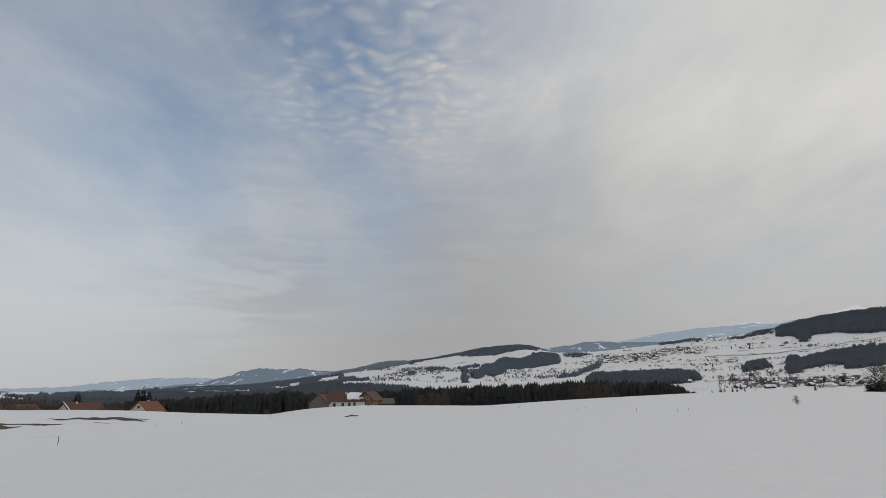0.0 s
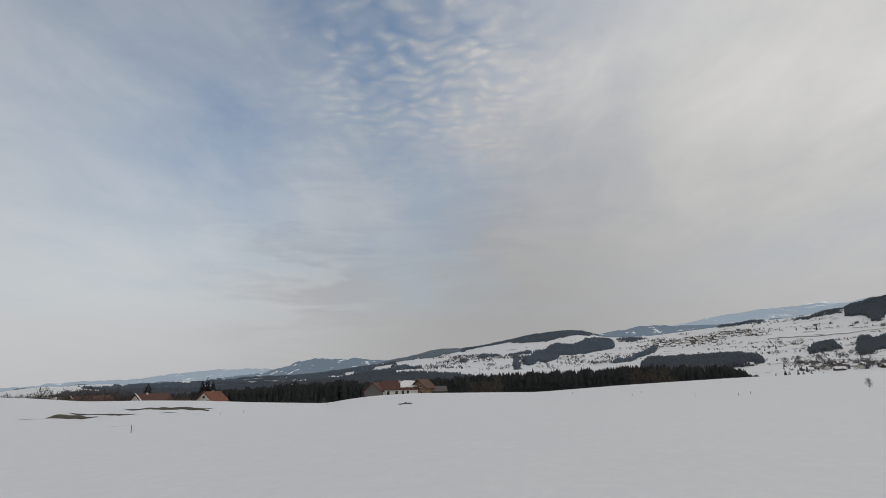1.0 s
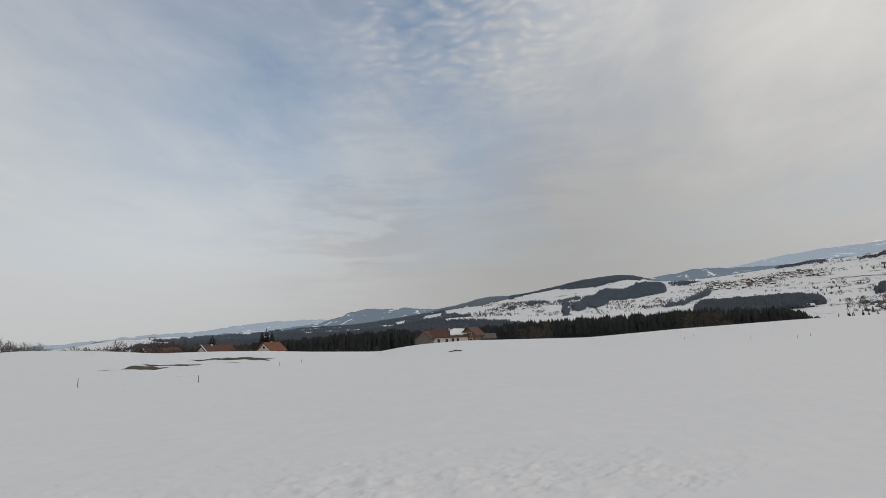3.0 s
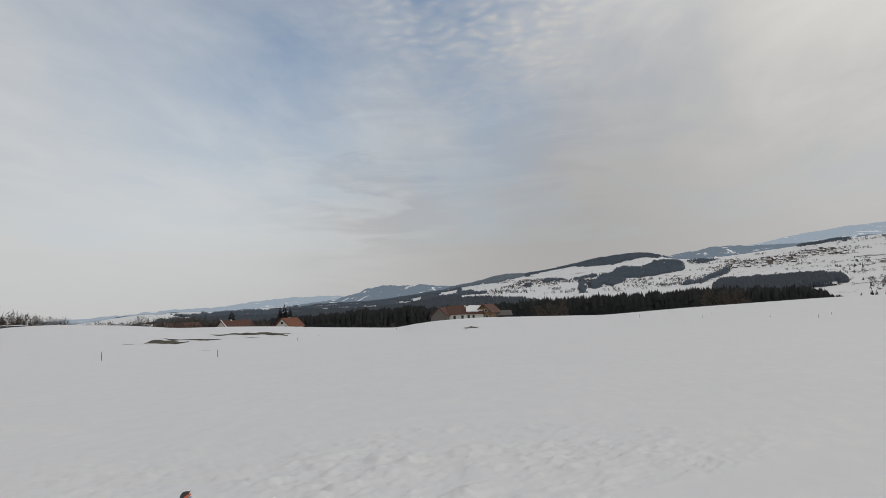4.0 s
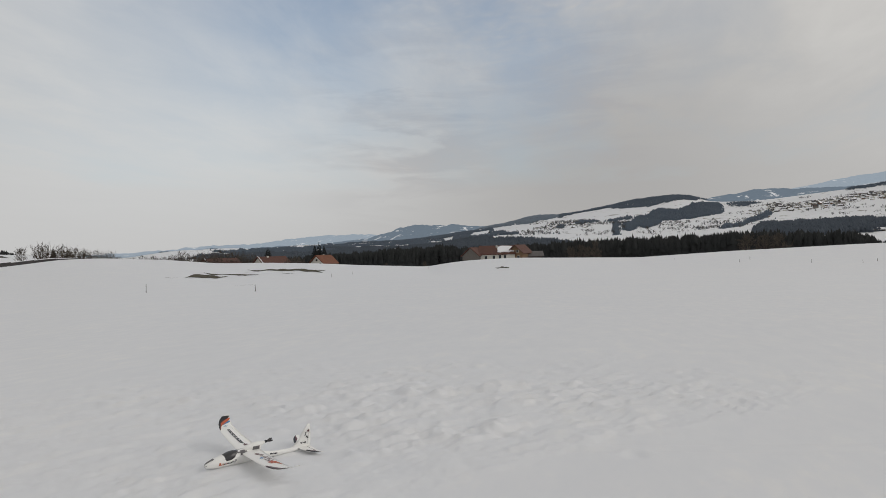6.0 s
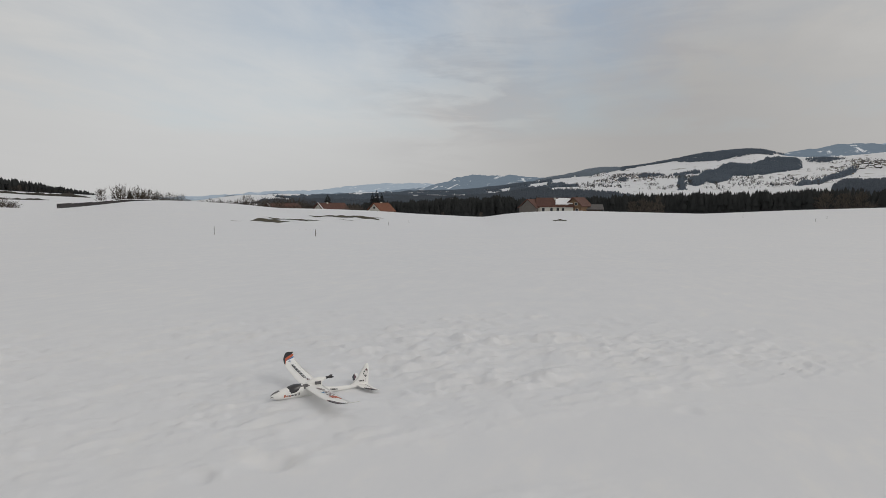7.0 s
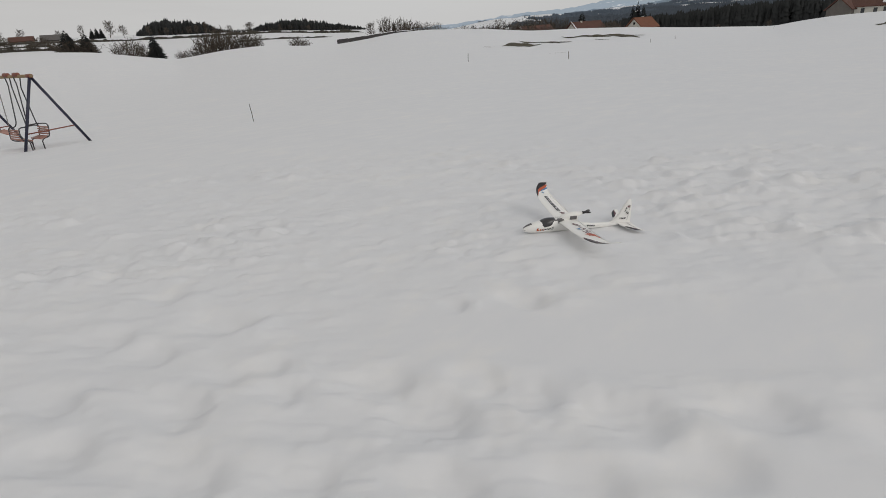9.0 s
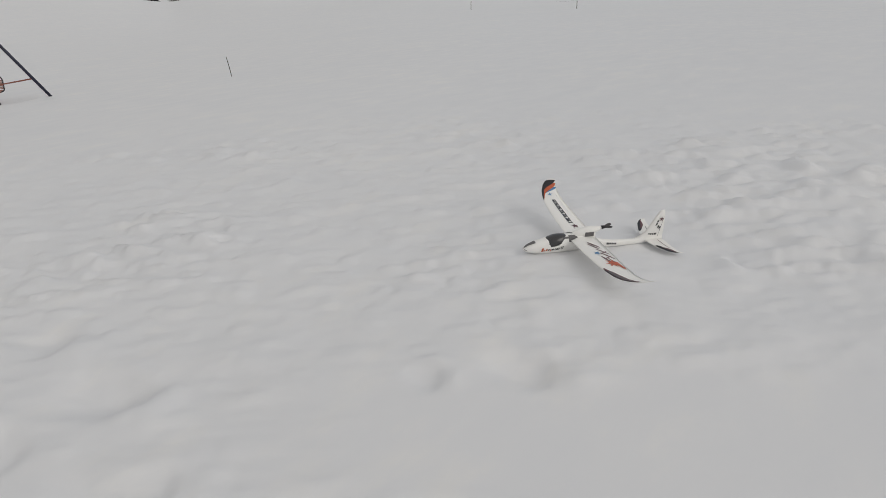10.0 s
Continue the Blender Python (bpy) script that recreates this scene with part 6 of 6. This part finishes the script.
def build_glider():
    base = new("model_glider")
    base.matrix_basis = Matrix.Translation(GLIDER_AT) @ pose(0, 0, 0, *GLIDER_TURN) @ Matrix.Diagonal((0.95, 1, 1, 1))
    tagged(base, "white foam model glider with orange and black markings, landed on snow", "model aircraft")
    # fuselage
    verts, faces, n = [], [], 20
    xs = sorted({r[0] for r in BODY} | {0.015, 0.04, 0.085, 0.135, 0.19, 0.255, 0.325, 0.39, 0.445, 0.5, 0.57})
    for x in xs:
        verts += [body_point(x, 360 * k / n) for k in range(n)]
    for i in range(len(xs) - 1):
        for k in range(n):
            a, b = i * n + k, i * n + (k + 1) % n
            faces.append((a, b, b + n, a + n))
    faces += [tuple(range(n - 1, -1, -1)), tuple(range((len(xs) - 1) * n, len(xs) * n))]
    body = part("fuselage", mesh_of("fuselage", verts, faces, FOAM, True), base)
    part("nose_bumper", body_film("nose_bumper", 0.002, 0.072, 70, 110, GREY_FILM, 0.0022), body, "dark strip over the nose")
    part("nose_tip", body_film("nose_tip", 0.001, 0.017, 0, 360, BLACK_FILM, 0.0018, 4), body, "dark nose tip")
    # canopy
    bm = bmesh.new()
    bmesh.ops.create_uvsphere(bm, u_segments=20, v_segments=12, radius=1.0)
    for v in bm.verts:
        x, y, z = v.co
        v.co = Vector((0.204 + 0.094 * max(-1, min(x, 0.80)), 0.0478 * y * (1 - 0.10 * x), 0.090 + 0.045 * max(z, -0.30) + 0.016 * x))
    part("canopy", from_bm("canopy", bm, SMOKE, True), base, "smoked dark canopy")
    part("canopy_frame", tube("canopy_frame", [Vector((0.204 + 0.097 * min(math.cos(a), 0.82), 0.0480 * math.sin(a) * (1 - 0.10 * math.cos(a)), 0.080 + 0.018 * math.cos(a) - 0.004 * abs(math.sin(a)))) for a in [math.pi * 2 * i / 32 for i in range(33)]], 0.0065, FOAM, 8), base, "white rim of the canopy")
    # wings with their prints
    for side in (-1, 1):
        wing = part("wing", half_wing("wing", WING, side, FOAM), base)
        part("aileron", film("aileron", WING, side, lambda t: (0.30 + 0.24 * t, 0.775, 0.781), FOAM_SEAM, 8), wing, "hinge line of the aileron")
        part("root_fairing", film("root_fairing", WING, side, lambda t: (0.006 + 0.042 * t, 0.0, 0.16), GREY_FILM, 4, True, 0.003), wing, "grey strip at the wing root")
        if side > 0:
            def ink(s, a, b, low):
                return low + (0.97 - low) * float(sstep(a, b, s))

            part("tip_print", film("tip_print", WING, side, lambda t: (0.475 + 0.205 * t, 0.012, ink(0.475 + 0.205 * t, 0.585, 0.684, 0.03 + 0.14 * min(1, t * 2))), BLACK_FILM, 24), wing, "dark crescent on the wing tip")
            part("tip_print", film("tip_print", WING, side, lambda t: (0.485 + 0.17 * t, 0.02, ink(0.485 + 0.17 * t, 0.545, 0.652, 0.05 + 0.20 * min(1, t * 2))), RED_FILM, 20, True, 0.0011), wing, "orange crescent on the wing tip")
            part("tip_print", film("tip_print", WING, side, lambda t: (0.520 + 0.10 * t, 0.04, ink(0.520 + 0.10 * t, 0.535, 0.618, 0.08 + 0.12 * t)), BLUE_FILM, 12, True, 0.0007), wing, "blue band on the wing tip")
            part("wing_star", star("wing_star", WING, side, 0.535, 0.46, 0.022, BLUE_FILM, 4, 0.003, 0.2, 0.25), wing, "pale blue star")
            part("wing_print", film("wing_print", WING, side, lambda t: (0.155 + 0.31 * t, 0.40, 0.575), BLACK_FILM, 12), wing, "dark lettering block")
            for k in range(17):
                part("wing_bar", film("wing_bar", WING, side, lambda t, k=k: (0.166 + 0.0172 * k + 0.010 * t, 0.425 + 0.03 * ((k * 5) % 3), 0.55 - 0.035 * ((k * 7) % 3)), FOAM, 2, True, 0.0026), wing, "white bar in the dark block")
            part("wing_star", star("wing_star", WING, side, 0.115, 0.55, 0.026, PLUM_FILM, 5), wing, "dark red star")
        else:
            part("tip_print", film("tip_print", WING, side, lambda t: (0.43 + 0.235 * t, 0.02, 0.04 + 0.27 * math.sin(math.pi * min(1, t * 0.8 + 0.08)) * (0.6 + 0.6 * t)), PLUM_FILM, 18), wing, "plum crescent along the wing tip")
            part("tip_print", film("tip_print", WING, side, lambda t: (0.47 + 0.185 * t, 0.06 + 0.05 * t, 0.075 + 0.12 * math.sin(math.pi * (0.1 + 0.8 * t))), GREY_FILM, 12, True, 0.0022), wing, "thin grey crescent on the wing tip")
            part("tip_print", film("tip_print", WING, side, lambda t: (0.45 + 0.20 * t, 0.0, 0.045), BLACK_FILM, 14, True, 0.0024), wing, "dark edge of the wing tip")
            for s0, s1, c0, c1, w in ((0.105, 0.175, 0.46, 0.74, 0.06), (0.125, 0.195, 0.40, 0.66, 0.05), (0.195, 0.265, 0.52, 0.86, 0.05), (0.225, 0.265, 0.84, 0.50, 0.05), (0.245, 0.325, 0.55, 0.88, 0.05), (0.285, 0.325, 0.86, 0.52, 0.045), (0.305, 0.445, 0.60, 0.93, 0.04), (0.335, 0.445, 0.50, 0.88, 0.035), (0.29, 0.37, 0.45, 0.62, 0.05)):
                part("wing_print", film("wing_print", WING, side, lambda t, q=(s0, s1, c0, c1, w): (q[0] + (q[1] - q[0]) * t, q[2] + (q[3] - q[2]) * t - q[4] * math.sin(math.pi * (0.15 + 0.7 * t)), q[2] + (q[3] - q[2]) * t + q[4] * 0.6 * math.sin(math.pi * (0.15 + 0.7 * t))), PLUM_FILM, 6), wing, "dark jagged stroke")
            part("wing_star", star("wing_star", WING, side, 0.385, 0.60, 0.046, RED_FILM, 7, 0.003, 0.5, 0.45), wing, "orange star")
            part("wing_print", film("wing_print", WING, side, lambda t: (0.37 + 0.09 * t, 0.60 + 0.24 * t, 0.82 + 0.08 * t), RED_FILM, 5, True, 0.0021), wing, "orange streak")
            part("wing_star", star("wing_star", WING, side, 0.25, 0.42, 0.024, BLUE_FILM, 5), wing, "small blue star")
        # tail plane
        stab = part("tail_plane", half_wing("tail_plane", TAIL, side, FOAM), base)
        part("tip_print", film("tip_print", TAIL, side, lambda t: (0.10 + 0.13 * t, 0.015, 0.03 + 0.36 * math.sin(math.pi * min(1, t * 0.75 + 0.1))), BLACK_FILM, 10), stab, "dark crescent on the tail plane")
        part("tip_print", film("tip_print", TAIL, side, lambda t: (0.135 + 0.085 * t, 0.05 + 0.24 * math.sin(math.pi * (t * 0.7 + 0.15)), 0.06 + 0.46 * math.sin(math.pi * (t * 0.7 + 0.15))), PLUM_FILM, 8, True, 0.0022), stab, "plum crescent on the tail plane")
        part("elevator", film("elevator", TAIL, side, lambda t: (0.03 + 0.12 * t, 0.60, 0.64), PLUM_FILM if side < 0 else GREY_FILM, 6), stab, "hinge line of the elevator")
    # fin, swept back, with rounded edges
    rows = [(0.06, 0.735, 0.235, 0.013), (0.085, 0.795, 0.172, 0.012), (0.12, 0.838, 0.126, 0.011), (0.17, 0.863, 0.098, 0.010), (0.22, 0.892, 0.062, 0.008), (0.245, 0.909, 0.040, 0.006), (0.258, 0.922, 0.020, 0.003)]
    verts, faces = [], []
    cs = [(0, 0), (0.08, 0.8), (0.3, 1), (0.65, 0.75), (1, 0.2)]
    for z, le, ch, t in rows:
        verts += [Vector((le + c * ch, t * w, z)) for c, w in cs] + [Vector((le + c * ch, -t * w, z)) for c, w in cs[::-1]]
    k = len(cs) * 2
    for i in range(len(rows) - 1):
        faces += [(i * k + j, i * k + (j + 1) % k, (i + 1) * k + (j + 1) % k, (i + 1) * k + j) for j in range(k)]
    faces += [tuple(range(k)), tuple(range((len(rows) - 1) * k, len(rows) * k))]
    fin = part("fin", mesh_of("fin", verts, faces, FOAM, True), base)

    def fin_film(name, pts, mat, side=-1, lift=0.0115):
        return mesh_of(name, [(x, side * lift, z) for x, z in pts], [tuple(range(len(pts)))], mat)

    for side in (-1, 1):
        for x0, x1, z0, z1 in ((0.852, 0.862, 0.094, 0.107), (0.866, 0.876, 0.094, 0.107), (0.880, 0.890, 0.094, 0.107), (0.894, 0.910, 0.094, 0.107)):
            part("fin_bar", fin_film("fin_bar", [(x0, z0), (x1, z0), (x1 + 0.003, z1), (x0 + 0.003, z1)], BLACK_FILM, side), fin, "dark bar of lettering")
        part("fin_star", fin_film("fin_star", [(0.928 + (0.017 if i % 2 == 0 else 0.007) * math.sin(math.pi * i / 5), 0.200 + (0.017 if i % 2 == 0 else 0.007) * math.cos(math.pi * i / 5)) for i in range(10)], PLUM_FILM, side, 0.0105), fin, "dark red star")
        for cx, cz in ((0.905, 0.185), (0.900, 0.166), (0.915, 0.150), (0.926, 0.142)):
            part("fin_mark", fin_film("fin_mark", [(cx - 0.007, cz - 0.009), (cx + 0.004, cz - 0.006), (cx + 0.007, cz + 0.010), (cx - 0.003, cz + 0.006)], BLACK_FILM, side, 0.0112), fin, "dark printed mark")
        part("rudder_line", fin_film("rudder_line", [(0.925, 0.085), (0.927, 0.085), (0.944, 0.215), (0.942, 0.215)], GREY_FILM, side, 0.0109), fin, "hinge line of the rudder")
    # motor pod on its pylon, behind the wing's middle
    bm = bmesh.new()
    bmesh.ops.create_uvsphere(bm, u_segments=18, v_segments=12, radius=1.0)
    for v in bm.verts:
        x, y, z = v.co
        v.co = Vector((0.415 + 0.105 * x, 0.027 * y * (1 - 0.3 * max(0, x)), 0.145 + 0.030 * z * (1 - 0.25 * max(0, x)) + 0.018 * x))
    pod = part("motor_pod", from_bm("motor_pod", bm, FOAM, True), base)
    part("pylon", box("pylon", (0.36, -0.022, 0.10), (0.475, 0.022, 0.15), FOAM, 0.012), pod)
    for side in (-1, 1):
        part("air_vent", box("air_vent", (0.395, side * 0.0245 - 0.004, 0.122), (0.455, side * 0.0245 + 0.004, 0.150), GREY_FILM, 0.002), pod, "grey air vent")
    part("saddle", box("saddle", (0.245, -0.034, 0.118), (0.345, 0.034, 0.1275), GREY_FILM, 0.004), base, "grey saddle in front of the wing")
    prop = part("propeller", tube("propeller", [(0.515, 0, 0.165), (0.540, 0, 0.167), (0.551, 0, 0.168)], 0.012, BLACK_FILM, 12, 0.4), base, "dark plastic propeller")
    for s in (1, -1):
        verts, faces = [], []
        d, w = Vector((0.92, 0.22 * s, 0.12 + 0.10 * s)).normalized(), Vector((0.0, 0.55 * s, 0.8)).normalized()
        for i in range(9):
            t = i / 8
            width = 0.009 * math.sin(math.pi * (0.12 + 0.83 * t)) + 0.003
            p = Vector((0.535, 0, 0.167)) + d * 0.050 * t
            nn = d.cross(w).normalized() * 0.0018
            verts += [p - w * width + nn, p + w * width + nn, p + w * width - nn, p - w * width - nn]
        for i in range(8):
            a = i * 4
            faces += [(a + k, a + (k + 1) % 4, a + 4 + (k + 1) % 4, a + 4 + k) for k in range(4)]
        faces += [(3, 2, 1, 0), (32, 33, 34, 35)]
        part("blade", mesh_of("blade", verts, faces, BLACK_FILM), prop)
    for a0, a1 in ((22, 76), (158, 104)):
        part("side_plate", body_film("side_plate", 0.284, 0.330, a0, a1, GREY_FILM, 0.0016, 4), body, "grey plate behind the canopy")
    # prints on the fuselage
    for side, flip in ((1, False), (-1, True)):
        def ang(a):
            return 180 - a if flip else a
        for i, (x0, x1, a0, a1, mat) in enumerate(((0.098, 0.112, -22, 14, RED_FILM), (0.112, 0.122, -20, -6, RED_FILM), (0.126, 0.136, -18, 2, RED_FILM), (0.140, 0.150, -20, 0, BLACK_FILM), (0.154, 0.160, -26, 2, RED_FILM), (0.164, 0.180, -16, 12, BLACK_FILM), (0.184, 0.190, -18, 10, BLACK_FILM),
                                                   (0.195, 0.206, -18, 0, BLACK_FILM), (0.210, 0.216, -18, 2, BLACK_FILM), (0.226, 0.231, -20, 10, BLACK_FILM), (0.235, 0.240, -20, 10, BLACK_FILM))):
            part("name_stroke", body_film("name_stroke", x0 + 0.008, x1 + 0.007, ang(a0 * 0.62 - 3), ang(a1 * 0.62 - 3), mat, 0.0015, 3, 0.004), body, "printed stroke of lettering")
        for x0 in (0.560, 0.572, 0.584, 0.597, 0.610, 0.622):
            part("boom_bar", body_film("boom_bar", x0, x0 + 0.009, ang(0), ang(26), BLACK_FILM, 0.0014, 2), body, "dark bar of lettering")
    return base


GLIDER_AT = Vector((-0.02, -0.02, 0.048))
GLIDER_TURN = (4.0, 4.6, 57.0)
build_glider()
